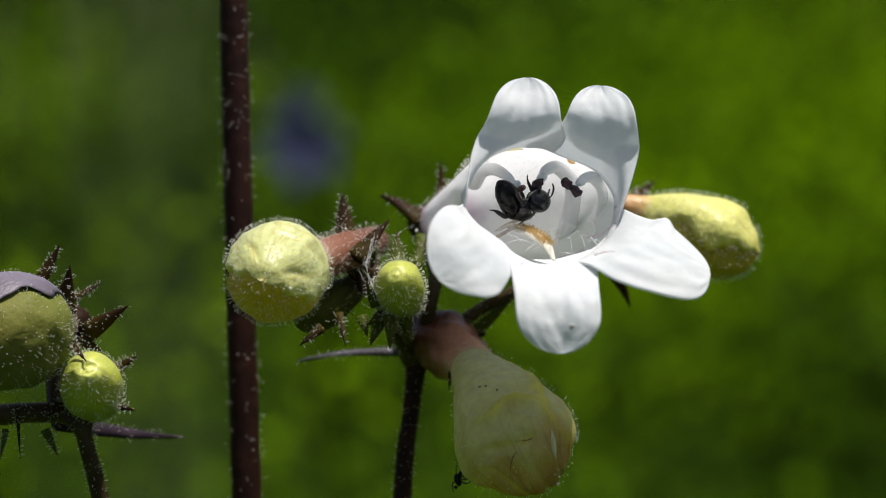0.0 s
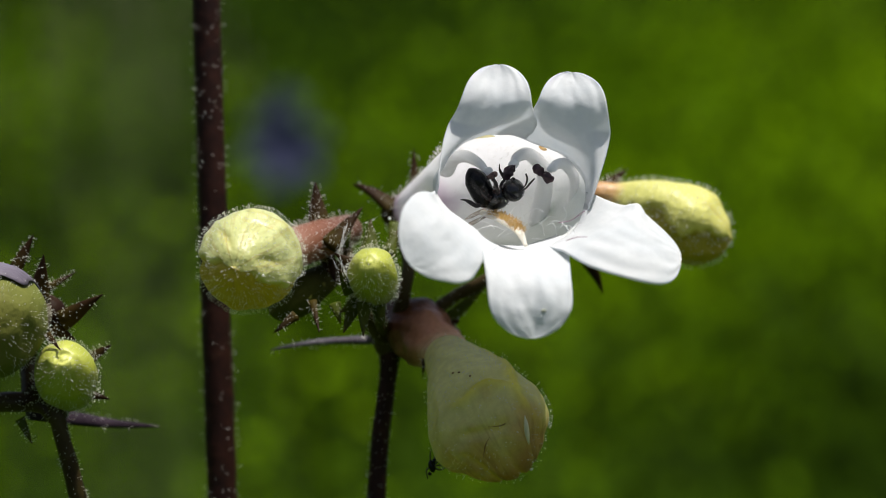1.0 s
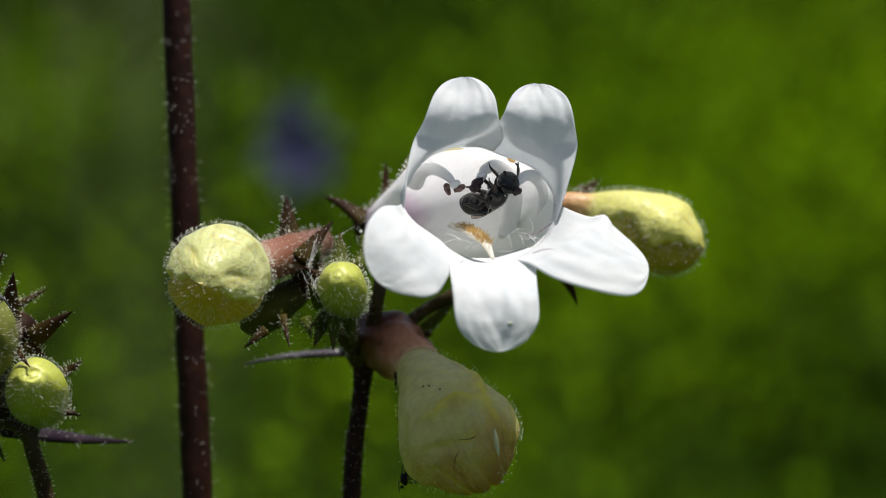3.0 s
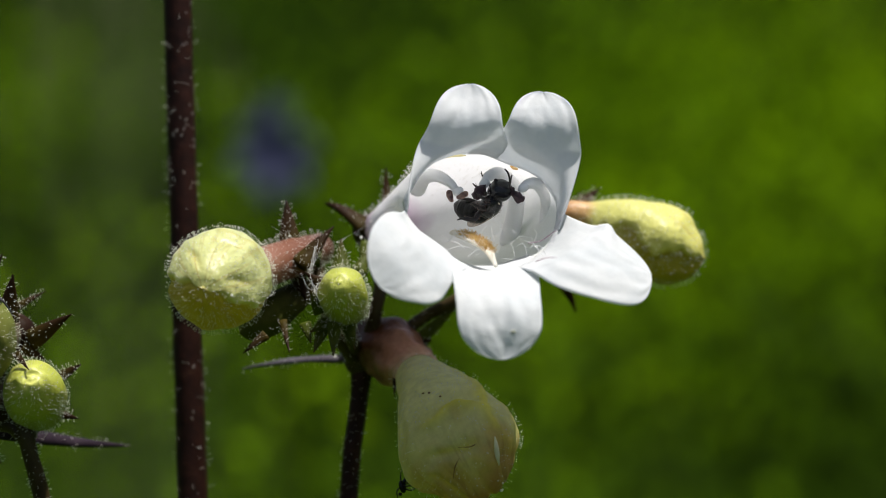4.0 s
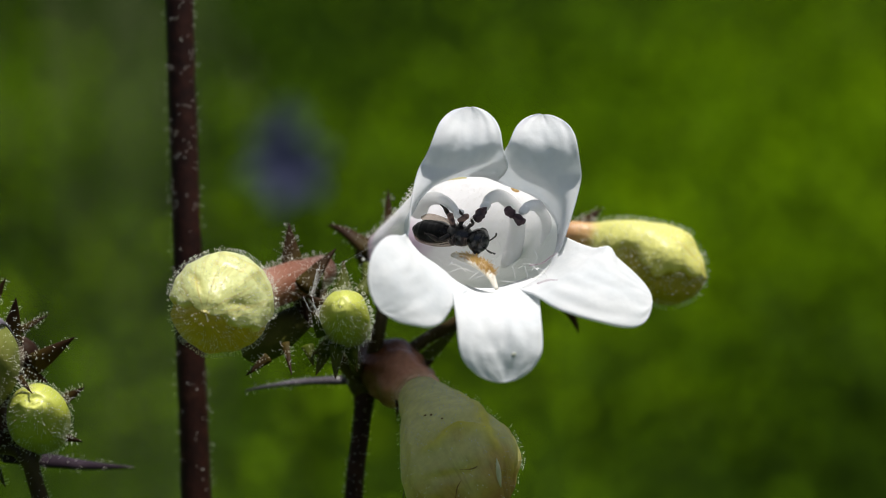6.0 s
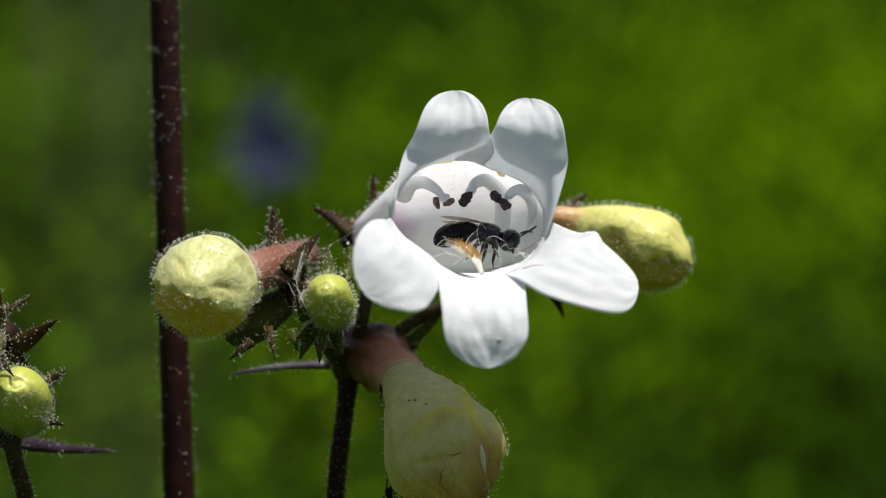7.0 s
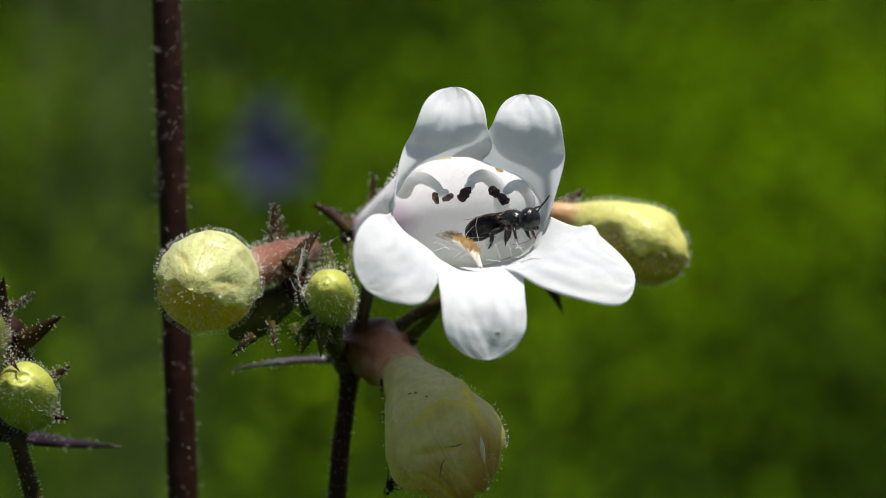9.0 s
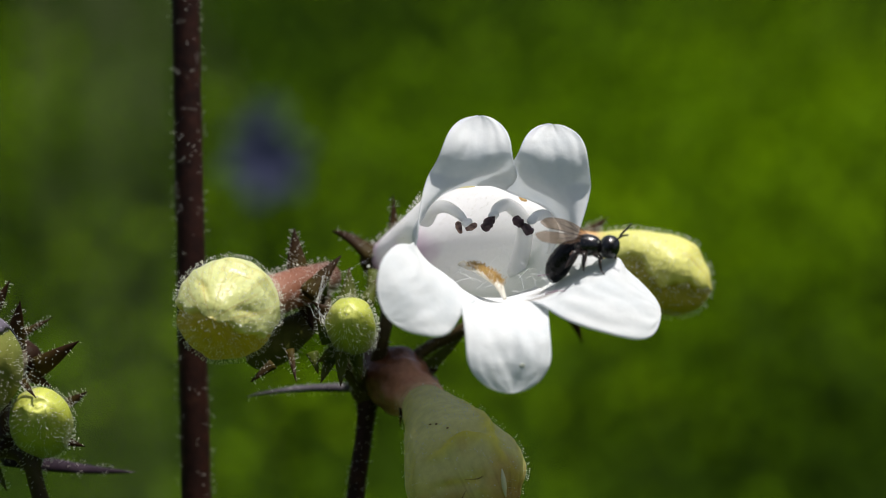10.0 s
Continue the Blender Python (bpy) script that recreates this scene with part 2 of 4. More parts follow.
        mx.inputs[0].default_value = translucent
        nt.links.new(bsdf.outputs[0], mx.inputs[1])
        nt.links.new(tr.outputs[0], mx.inputs[2])
        nt.links.new(mx.outputs[0], out.inputs["Surface"])
        if clear:
            see = nt.nodes.new("ShaderNodeBsdfTransparent")
            half = nt.nodes.new("ShaderNodeMixShader")
            half.inputs[0].default_value = clear
            nt.links.new(mx.outputs[0], half.inputs[1])
            nt.links.new(see.outputs[0], half.inputs[2])
            nt.links.new(half.outputs[0], out.inputs["Surface"])
    return m


PETAL = surface("white_petal", [(0.3, (0.72, 0.75, 0.775)), (0.6, (0.79, 0.805, 0.82))], 420, 0.6, 0.24, 0.46, vary=0.08, grain=2600, spec=0.2, sheen=0.05)
TUBE = surface("corolla_tube", [(0.0, (0.46, 0.28, 0.40)), (0.07, (0.70, 0.56, 0.68)), (0.17, (0.92, 0.91, 0.93)), (1.0, (0.94, 0.945, 0.95))], 400, 0.5, 0.35, 0.37, by="along", vary=0.12, grain=3000, spec=0.2, under=(0.70, 0.46, 0.66), veins=0.3)
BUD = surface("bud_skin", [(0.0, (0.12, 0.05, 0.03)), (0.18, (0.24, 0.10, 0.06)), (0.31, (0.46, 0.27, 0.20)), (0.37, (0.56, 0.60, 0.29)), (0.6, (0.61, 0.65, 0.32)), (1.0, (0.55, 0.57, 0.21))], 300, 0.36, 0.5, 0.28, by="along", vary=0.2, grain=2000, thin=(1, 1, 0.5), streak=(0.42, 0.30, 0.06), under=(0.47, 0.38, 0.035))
HOOD_MAUVE = surface("mauve_bud_hood", [(0.3, (0.10, 0.085, 0.11)), (0.7, (0.19, 0.165, 0.21))], 260, 0.45, 0.4, 0.2, vary=0.15, grain=2500)
BUD_PALE = surface("old_bud_skin", [(0.0, (0.76, 0.73, 0.46)), (0.3, (0.78, 0.77, 0.44)), (0.50, (0.68, 0.66, 0.30)), (0.64, (0.56, 0.44, 0.15)), (0.85, (0.36, 0.20, 0.07)), (1.0, (0.28, 0.14, 0.05))], 330, 0.35, 0.7, 0.5, by="along", vary=0.6, grain=1300, thin=(1, 0.98, 0.5), streak=(0.22, 0.10, 0.03), under=(0.82, 0.76, 0.10))
# Brown to pinkish calyx; its far end is paled for a sunlit highlight.
CALYX_RED = surface("lit_red_brown_calyx", [(0.0, (0.024, 0.010, 0.005)), (0.42, (0.09, 0.034, 0.016)), (0.72, (0.44, 0.20, 0.12)), (1.0, (0.66, 0.42, 0.28))], 500, 0.28, 0.6, 0.12, by="along", vary=0.5, grain=2500, spec=0.25)
# Pale colour gives the bud's split edge its bright glint.
GLINT = surface("split_bud_glint", [(0.3, (0.82, 0.82, 0.55)), (0.7, (0.9, 0.9, 0.7))], 900, 0.3, 0.1, 0.6, vary=0.05)
# The hidden bud's shade is put into this dark olive colour.
BUD_SHADE = surface("shaded_olive_bud_skin", [(0.0, (0.05, 0.035, 0.015)), (0.4, (0.055, 0.062, 0.009)), (1.0, (0.07, 0.075, 0.012))], 400, 0.75, 0.4, 0.1, by="along", vary=0.3, grain=2500, spec=0.1)
# Dark foot to bright top: the round buds' shading is in this ramp.
BUD_GREEN = surface("shaded_young_bud_skin", [(0.0, (0.09, 0.11, 0.01)), (0.5, (0.34, 0.38, 0.04)), (1.0, (0.56, 0.58, 0.14))], 500, 0.4, 0.4, 0.12, by="along", vary=0.3, grain=3500, thin=(1, 1, 0.4))
BUD_MAUVE = surface("olive_bud_skin", [(0.0, (0.06, 0.03, 0.03)), (0.25, (0.12, 0.09, 0.06)), (0.4, (0.135, 0.155, 0.035)), (1.0, (0.15, 0.14, 0.025))], 350, 0.6, 0.4, 0.15, by="along", vary=0.2, grain=2500, thin=(1, 0.95, 0.5), spec=0.12)
SEPAL = surface("sepal", [(0.0, (0.055, 0.040, 0.006)), (0.4, (0.034, 0.017, 0.006)), (1.0, (0.016, 0.006, 0.005))], 500, 0.55, 0.6, 0.35, by="along", vary=0.7, grain=3000, spec=0.1, thin=(1, 0.5, 0.12))
SEPAL_GREEN = surface("green_sepal", [(0.0, (0.065, 0.085, 0.008)), (0.6, (0.055, 0.062, 0.009)), (1.0, (0.05, 0.02, 0.012))], 500, 0.5, 0.6, 0.2, by="along", vary=0.6, grain=3000, spec=0.12)
STEM = surface("dark_stem", [(0.3, (0.010, 0.003, 0.002)), (0.62, (0.024, 0.007, 0.004)), (0.78, (0.045, 0.018, 0.010))], 900, 0.55, 0.6, vary=0.4, grain=3500, spec=0.14)
STALK = surface("green_brown_stem", [(0.3, (0.024, 0.012, 0.006)), (0.7, (0.05, 0.036, 0.008))], 500, 0.5, 0.5, vary=0.3, grain=2500, spec=0.2)
BRACT = surface("purple_bract", [(0.3, (0.035, 0.028, 0.036)), (0.7, (0.13, 0.12, 0.14))], 400, 0.5, 0.4, 0.1, vary=0.3, grain=3000, spec=0.2)
# The bare lower side is gold, darkened in colour for its shade side.
BUD_GOLD = surface("golden_bud_skin", [(0.0, (0.5, 0.26, 0.12)), (0.24, (0.58, 0.36, 0.15)), (0.32, (0.60, 0.59, 0.18)), (0.55, (0.64, 0.64, 0.19)), (1.0, (0.62, 0.60, 0.15))], 300, 0.42, 0.5, 0.22, by="along", vary=0.2, grain=2000, thin=(1, 0.95, 0.4), streak=(0.38, 0.29, 0.04), under=(0.34, 0.30, 0.02))
BRACT_DARK = surface("dark_bract", [(0.3, (0.012, 0.007, 0.012)), (0.7, (0.038, 0.026, 0.036))], 400, 0.5, 0.4, 0.1, vary=0.3, grain=3000, spec=0.12)
HAIR = surface("gland_hair", [(0.3, (0.82, 0.82, 0.74)), (0.7, (0.92, 0.92, 0.88))], 500, 0.12, 0, 0.5, vary=0.1, spec=0.8, clear=0.12)
HAIR_PALE = surface("short_pale_hair", [(0.3, (0.82, 0.80, 0.74)), (0.7, (0.92, 0.91, 0.88))], 500, 0.2, 0, 0.5, vary=0.1, spec=0.6)
FILAMENT = surface("white_filament", [(0.3, (0.93, 0.93, 0.94)), (0.7, (0.96, 0.96, 0.96))], 800, 0.4, 0.1, 0.2, vary=0.03)
ANTHER = surface("dark_anther", [(0.35, (0.018, 0.008, 0.012)), (0.7, (0.06, 0.025, 0.035))], 2500, 0.5, 0.5, vary=0.4)
ANTHER_TAN = surface("spent_anther", [(0.35, (0.06, 0.03, 0.03)), (0.65, (0.32, 0.2, 0.16))], 2500, 0.6, 0.5, vary=0.4)
GOLD = surface("golden_beard", [(0.3, (0.50, 0.28, 0.06)), (0.7, (0.72, 0.50, 0.16))], 2500, 0.5, 0.3, 0.2, vary=0.4)
CREAM = surface("cream_staminode", [(0.3, (0.86, 0.80, 0.66)), (0.7, (0.92, 0.90, 0.84))], 1500, 0.5, 0.2, 0.3, vary=0.1)
VEIN = surface("purple_vein", [(0.3, (0.22, 0.08, 0.16)), (0.7, (0.34, 0.16, 0.26))], 1500, 0.6, 0.1, vary=0.2)
SPOT_YELLOW = surface("yellow_stain", [(0.3, (0.92, 0.86, 0.55)), (0.7, (0.95, 0.92, 0.74))], 2000, 0.6, 0.1, 0.75, vary=0.1)
SPOT_GREY = surface("grey_stain", [(0.3, (0.42, 0.44, 0.34)), (0.7, (0.62, 0.63, 0.55))], 3000, 0.6, 0.1, 0.3, vary=0.2)
SPOT_BROWN = surface("brown_stain", [(0.3, (0.72, 0.52, 0.26)), (0.7, (0.9, 0.8, 0.56))], 4000, 0.6, 0.1, 0.7, vary=0.2)
BEE = surface("black_cuticle", [(0.3, (0.004, 0.004, 0.005)), (0.7, (0.009, 0.009, 0.010))], 1800, 0.17, 0.75, vary=0.3, grain=9000, spec=0.5)
BEE_DULL = surface("dull_black_cuticle", [(0.3, (0.003, 0.003, 0.004)), (0.7, (0.006, 0.006, 0.007))], 3000, 0.26, 0.5, vary=0.3, grain=16000, spec=0.18)
BEE_LEG = surface("leg_cuticle", [(0.3, (0.008, 0.006, 0.006)), (0.7, (0.022, 0.017, 0.015))], 3000, 0.35, 0.2, vary=0.3)
BEE_WHITE = surface("ivory_mark", [(0.3, (0.7, 0.66, 0.5)), (0.7, (0.8, 0.78, 0.66))], 3000, 0.4, 0, vary=0.1)
GROUND = surface("meadow_soil", [(0.3, (0.012, 0.028, 0.002)), (0.6, (0.026, 0.052, 0.003)), (0.8, (0.044, 0.082, 0.0045))], 2, 0.95, 0.4, vary=0.4, grain=40, spec=0.0)
# Bright and dark leaf colours stand for sunlit and shaded growth.
LEAF = surface("sunlit_leaf", [(0.15, (0.056, 0.120, 0.001)), (0.45, (0.125, 0.235, 0.0015)), (0.8, (0.215, 0.36, 0.002))], 1.6, 0.8, 0.0, 0.35, by="patch", vary=0.5, grain=60, thin=(1, 1, 0.3), spec=0.02)
LEAF_DARK = surface("shade_leaf", [(0.1, (0.0045, 0.0115, 0.0012)), (0.9, (0.025, 0.050, 0.0026))], 2, 0.8, 0.0, 0.2, by="patch", vary=0.5, grain=60, spec=0.03)
VEIN_BROWN = surface("brown_vein", [(0.3, (0.13, 0.06, 0.02)), (0.7, (0.22, 0.11, 0.035))], 1500, 0.6, 0.2, 0.2, vary=0.3)
PURPLE = surface("purple_petal", [(0.0, (0.052, 0.060, 0.13)), (1.0, (0.078, 0.083, 0.18))], 60, 0.6, 0.1, 0.3, vary=0.2, grain=600)
DRY = surface("dry_stalk", [(0.3, (0.11, 0.13, 0.05)), (0.7, (0.17, 0.19, 0.085))], 30, 0.7, 0.2, vary=0.2, grain=400)


def wing_material():
    m = bpy.data.materials.new("smoky_wing")
    m.use_nodes = True
    nt = m.node_tree
    b, out = nt.nodes["Principled BSDF"], nt.nodes["Material Output"]
    b.inputs["Base Color"].default_value = (0.13, 0.075, 0.042, 1)
    b.inputs["Roughness"].default_value = 0.2
    clear = nt.nodes.new("ShaderNodeBsdfTransparent")
    clear.inputs[0].default_value = (0.88, 0.82, 0.76, 1)
    nz = nt.nodes.new("ShaderNodeTexNoise")
    nz.inputs["Scale"].default_value = 1500
    tex = nt.nodes.new("ShaderNodeTexCoord")
    nt.links.new(tex.outputs["Object"], nz.inputs["Vector"])
    k = nt.nodes.new("ShaderNodeMath")
    k.operation = "MULTIPLY_ADD"
    nt.links.new(nz.outputs["Fac"], k.inputs[0])
    k.inputs[1].default_value, k.inputs[2].default_value = 0.22, 0.10
    mx = nt.nodes.new("ShaderNodeMixShader")
    nt.links.new(k.outputs[0], mx.inputs[0])
    nt.links.new(clear.outputs[0], mx.inputs[1])
    nt.links.new(b.outputs[0], mx.inputs[2])
    nt.links.new(mx.outputs[0], out.inputs["Surface"])
    return m


WING = wing_material()

# ---------------------------------------------------------------- ground and meadow
GROUND_Z = -0.72


def ground():
    bm = bmesh.new()
    ring = [0.0, 0.6, 1.2, 2, 3, 4.5, 7, 11, 18, 40, 120, 500, 2500]
    rows = []
    for r in ring:
        row = []
        for k in range(40):
            a = 2 * math.pi * k / 40
            x, y = r * math.cos(a), r * math.sin(a)
            h = 0.05 * noise.noise(vec((x * 0.7, y * 0.7, 0))) if r < 40 else 0
            row.append(bm.verts.new((x, y, GROUND_Z + h)))
        rows.append(row)
    for r0, r1 in zip(rows, rows[1:]):
        for k in range(40):
            bm.faces.new((r0[k], r0[(k + 1) % 40], r1[(k + 1) % 40], r1[k]))
    bmesh.ops.remove_doubles(bm, verts=bm.verts, dist=1e-5)
    ob = new("ground", mesh_of(bm, "ground", GROUND))
    tagged(ob, "green meadow ground with low growth", "ground", kind="structure")


def leaf_cloud(name, label, material, spots, size, kind="stuff"):
    """Many small folded leaves in clumps, as one mesh. spots: (x, y, height, spread, count)."""
    verts, faces = [], []
    r = random.Random(len(spots))
    for x, y, height, spread, count in spots:
        for _ in range(count):
            p = vec((x + r.gauss(0, spread), y + r.gauss(0, spread), GROUND_Z + abs(r.gauss(0.5, 0.3)) * height))
            way = vec((r.uniform(-1, 1), r.uniform(-1, 1), r.uniform(-0.1, 1.0))).normalized()
            side = way.cross(vec((r.uniform(-1, 1), r.uniform(-1, 1), r.uniform(-1, 1)))).normalized()
            up = side.cross(way)
            ln = size * r.uniform(0.5, 1.4)
            wd = ln * r.uniform(0.16, 0.3)
            b = len(verts)
            for c in (p, p + way * ln * 0.45 + side * wd + up * wd * 0.3, p + way * ln * 0.45 - side * wd + up * wd * 0.3,
                      p + way * ln * 0.5, p + way * ln - up * wd * 0.5):
                verts.append(tuple(c))
            faces += [(b, b + 1, b + 3), (b, b + 3, b + 2), (b + 3, b + 1, b + 4), (b + 2, b + 3, b + 4)]
    me = bpy.data.meshes.new(name)
    me.from_pydata(verts, [], faces)
    me.materials.append(material)
    ob = new(name, me)
    return tagged(ob, label, "meadow plants", kind=kind)


def meadow():
    """Leaf colour carries sun and shade: bright wide patches, darker growth between and beyond."""
    r = random.Random(5)
    bright, dark = [], []
    for _ in range(1900):
        y = 1.9 + 6.6 * r.random() ** 1.2
        x = r.uniform(-1, 1) * (0.5 + 0.45 * y)
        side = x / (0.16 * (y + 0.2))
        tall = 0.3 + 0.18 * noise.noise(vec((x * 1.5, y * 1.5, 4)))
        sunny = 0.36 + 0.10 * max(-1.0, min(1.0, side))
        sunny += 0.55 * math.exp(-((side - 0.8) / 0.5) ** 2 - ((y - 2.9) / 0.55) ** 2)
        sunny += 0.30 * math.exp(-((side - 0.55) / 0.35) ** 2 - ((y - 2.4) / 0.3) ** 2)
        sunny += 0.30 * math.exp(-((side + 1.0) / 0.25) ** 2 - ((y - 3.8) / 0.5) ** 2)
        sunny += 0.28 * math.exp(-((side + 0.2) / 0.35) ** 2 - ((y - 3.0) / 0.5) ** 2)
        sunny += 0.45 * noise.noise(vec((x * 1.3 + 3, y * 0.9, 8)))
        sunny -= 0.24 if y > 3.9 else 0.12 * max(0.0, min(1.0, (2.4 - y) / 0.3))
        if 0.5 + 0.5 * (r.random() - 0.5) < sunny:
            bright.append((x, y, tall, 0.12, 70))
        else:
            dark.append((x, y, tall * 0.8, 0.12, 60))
    leaf_cloud("sunlit_growth", "green leafy meadow growth coloured bright as sunlit patches, out of focus", LEAF, bright, 0.024)
    leaf_cloud("shaded_growth", "green leafy growth in the meadow, coloured dark as shade", LEAF_DARK, dark, 0.024)


ground()
meadow()


def down_to_ground(p, lean=(0, 0)):
    w = PLAN @ vec(p)
    return tuple(PLAN.inverted() @ vec((w.x + lean[0], w.y + lean[1], GROUND_Z)))


def wildflower(head, size, label):
    """A purple wildflower: six rounded petals on a stem that reaches the ground."""
    th = thing("wildflower", head, label, "flower", "purple flowers in the meadow")
    h = vec(head)
    foot = PLAN.inverted() @ vec(((PLAN @ h).x + 0.02, (PLAN @ h).y + 0.02, GROUND_Z))
    part("stem", loft(bmesh.new(), [tuple(h), tuple(h.lerp(foot, 0.5) + vec((6, 0, 0))), tuple(foot)], [1.6, 2.2, 2.6], 8, 12), LEAF_DARK, th)
    for k in range(6):
        a = k * math.pi / 3 + 0.3
        out = vec((math.cos(a), -0.3, math.sin(a)))
        part("petal", loft(bmesh.new(), [tuple(h), tuple(h + out * size * 0.5), tuple(h + out * size)],
                           [(size * 0.12, 1), (size * 0.34, 1), (size * 0.1, 0.6)], 10, 8), PURPLE, th)
    part("centre", blob(bmesh.new(), tuple(h + vec((0, -3, 0))), (size * 0.12,) * 3), PURPLE, th, "violet centre")


wildflower((-75.00, 1300.00, 55.0), 24, "violet-blue wildflower on a thin green stem, out of focus")
wildflower((-80.0, 1420.00, 84.0), 12, "small violet-blue wildflower on a thin stem, out of focus")


def dry_grass(top, label):
    """A loose tuft of pale dry culms."""
    th = thing("dry_grass_tuft", down_to_ground(top), label, "dry grass")
    r = random.Random(3)
    for _ in range(40):
        h = vec(top) + vec((r.gauss(0, 34), r.gauss(0, 120), r.gauss(0, 60)))
        foot = vec(down_to_ground(tuple(h), (r.gauss(0, 0.02), 0)))
        part("culm", loft(bmesh.new(), [tuple(h), tuple(h.lerp(foot, 0.5)), tuple(foot)], [0.35, 0.5, 0.7], 6, 8), DRY, th)


dry_grass((-176.33, 1450.00, 187.00), "tuft of pale dry grass culms, out of focus")

# ---------------------------------------------------------------- plant pieces
def sepal(parent, base, tip, width, material=SEPAL, hint=(0, -1, 0), bend=(0, 0, 0), name="sepal", label="", hairs=36, seed=1, thick=0.22):
    b, t = vec(base), vec(tip)
    mid = b.lerp(t, 0.5) + vec(bend)
    bm = loft(bmesh.new(), [tuple(b), tuple(mid), tuple(b.lerp(t, 0.85) + vec(bend) * 0.5), tuple(t)],
              [(width * 0.80, width * thick * 1.8), (width * 0.48, width * thick * 1.2), (width * 0.17, width * thick * 0.7), (0.03, 0.03)], 12, 14, hint, 0.15, seed)
    fuzz = hairs_on(bm, hairs, 0.30, 0.009, 0.036, seed) if hairs else None
    ob = part(name, bm, material, parent, label)
    if fuzz:
        part("hairs", fuzz, HAIR_PALE, parent if parent.parent else ob, kind="stuff")
    return ob


def flap(points, radii, s0, s1, mid, half, lift, seed, wave=0.3):
    """A petal folded over a bud: a sheet that follows the bud's skin from s0 to s1 of its length, round the angle mid."""
    n, m = 26, 22
    cs = [vec(c) for c in spline(points, 60)]
    rr = [float(x[0]) for x in spline([(q,) for q in radii], 60)]
    grid = []
    for i in range(n + 1):
        s = s0 + (s1 - s0) * i / n
        k = int(round(s * 60))
        t = (cs[min(k + 1, 60)] - cs[max(k - 1, 0)]).normalized()
        h = vec((0, -1, 0.2))
        nrm = (h - t * h.dot(t)).normalized()
        side = t.cross(nrm)
        row = []
        for j in range(m + 1):
            q = 2 * j / m - 1
            grow = 0.55 + 0.45 * math.sin(math.pi * min(1, 0.15 + i / n * 0.85))
            w = mid + half * q * grow + (wave * noise.noise(vec((i * 0.14 + seed, 0, seed))) + 0.6 * wave * noise.noise(vec((i * 0.36 + seed, 2, seed)))) * abs(q) ** 2
            edge = max(abs(q), i / n) ** 6
            r = max(rr[k], 0.25) * 1.02 + lift * (0.35 + 0.65 * edge) - 0.3 * max(0.0, 1 - i / n / 0.22) + 0.12 * noise.noise(vec((q * 2 + seed, i * 0.1, seed)))
            row.append(cs[k] + side * (r * math.cos(w)) + nrm * (r * math.sin(w)))
        grid.append(row)
    return sheet(bmesh.new(), grid, 0.05)


def bud(parent, points, radii, material, label, hairs=900, seed=1, folds=0.05, dent=0.0, length=0.38, name="bud", flaps=(), hood=None, lumps=0.05, crease=0.05, shelf=None, hint=(0, -1, 0.2), runs=(), sides=72):
    """A closed flower bud along its axis, with folded petals at its end and glandular hairs."""
    bm = loft(bmesh.new(), points, radii, sides, 80, hint, lumps, seed, folds, 5, dent, crease=crease, shelf=shelf)
    if runs:
        bm.normal_update()
        fold_skin(bm, points, radii, runs, hint)
    fuzz = hairs_on(bm, hairs, length, 0.005, 0.042, seed)
    ob = part(name, bm, material, parent, label)
    for k, (s0, s1, mid, half, lift) in enumerate(flaps):
        part("folded_petal", flap(points, radii, s0, s1, radians(mid), radians(half), lift, seed + 3 * k), hood, ob, "paler folded petal")
    part("hairs", fuzz, HAIR, ob, "glandular hairs tipped with clear drops", kind="stuff")
    return ob


def on_bud(points, radii, s, w, lift=0.0, hint=(0, -1, 0.2)):
    """A place on a bud's skin: s along it, w degrees round it."""
    k = min(59, max(1, int(round(s * 60))))
    cs, rr = spline(points, 60), spline([(q,) for q in radii], 60)
    t = (vec(cs[k + 1]) - vec(cs[k - 1])).normalized()
    h = vec(hint)
    nrm = (h - t * h.dot(t)).normalized()
    a = radians(w)
    return vec(cs[k]) + (t.cross(nrm) * math.cos(a) + nrm * math.sin(a)) * (float(rr[k][0]) + lift)


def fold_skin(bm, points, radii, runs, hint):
    """Raises soft folds of a bud's skin along runs of (s, w) pairs. The skin's own colour channel marks their tint and
    the shading that soft light leaves weak.
    """
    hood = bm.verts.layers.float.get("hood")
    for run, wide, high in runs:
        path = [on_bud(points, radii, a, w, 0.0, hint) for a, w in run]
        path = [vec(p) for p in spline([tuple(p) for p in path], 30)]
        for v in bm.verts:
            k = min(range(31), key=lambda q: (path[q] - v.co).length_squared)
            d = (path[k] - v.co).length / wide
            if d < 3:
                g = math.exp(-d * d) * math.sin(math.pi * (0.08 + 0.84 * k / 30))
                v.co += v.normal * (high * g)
                # folds and creases take the under colour, standing in for weak shading
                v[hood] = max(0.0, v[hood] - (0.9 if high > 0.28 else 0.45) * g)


def stem(parent, points, radii, material, label="", hairs=300, seed=1, name="stem", sides=16, n=30, length=0.32):
    bm = loft(bmesh.new(), points, radii, sides, n, (0, -1, 0), 0.08, seed)
    fuzz = hairs_on(bm, hairs, length * 0.8, 0.013, 0.026, seed, spread=0.5) if hairs else None
    ob = part(name, bm, material, parent, label)
    if fuzz:
        part("hairs", fuzz, HAIR_PALE, ob, "short pale hairs", kind="stuff")
    return ob


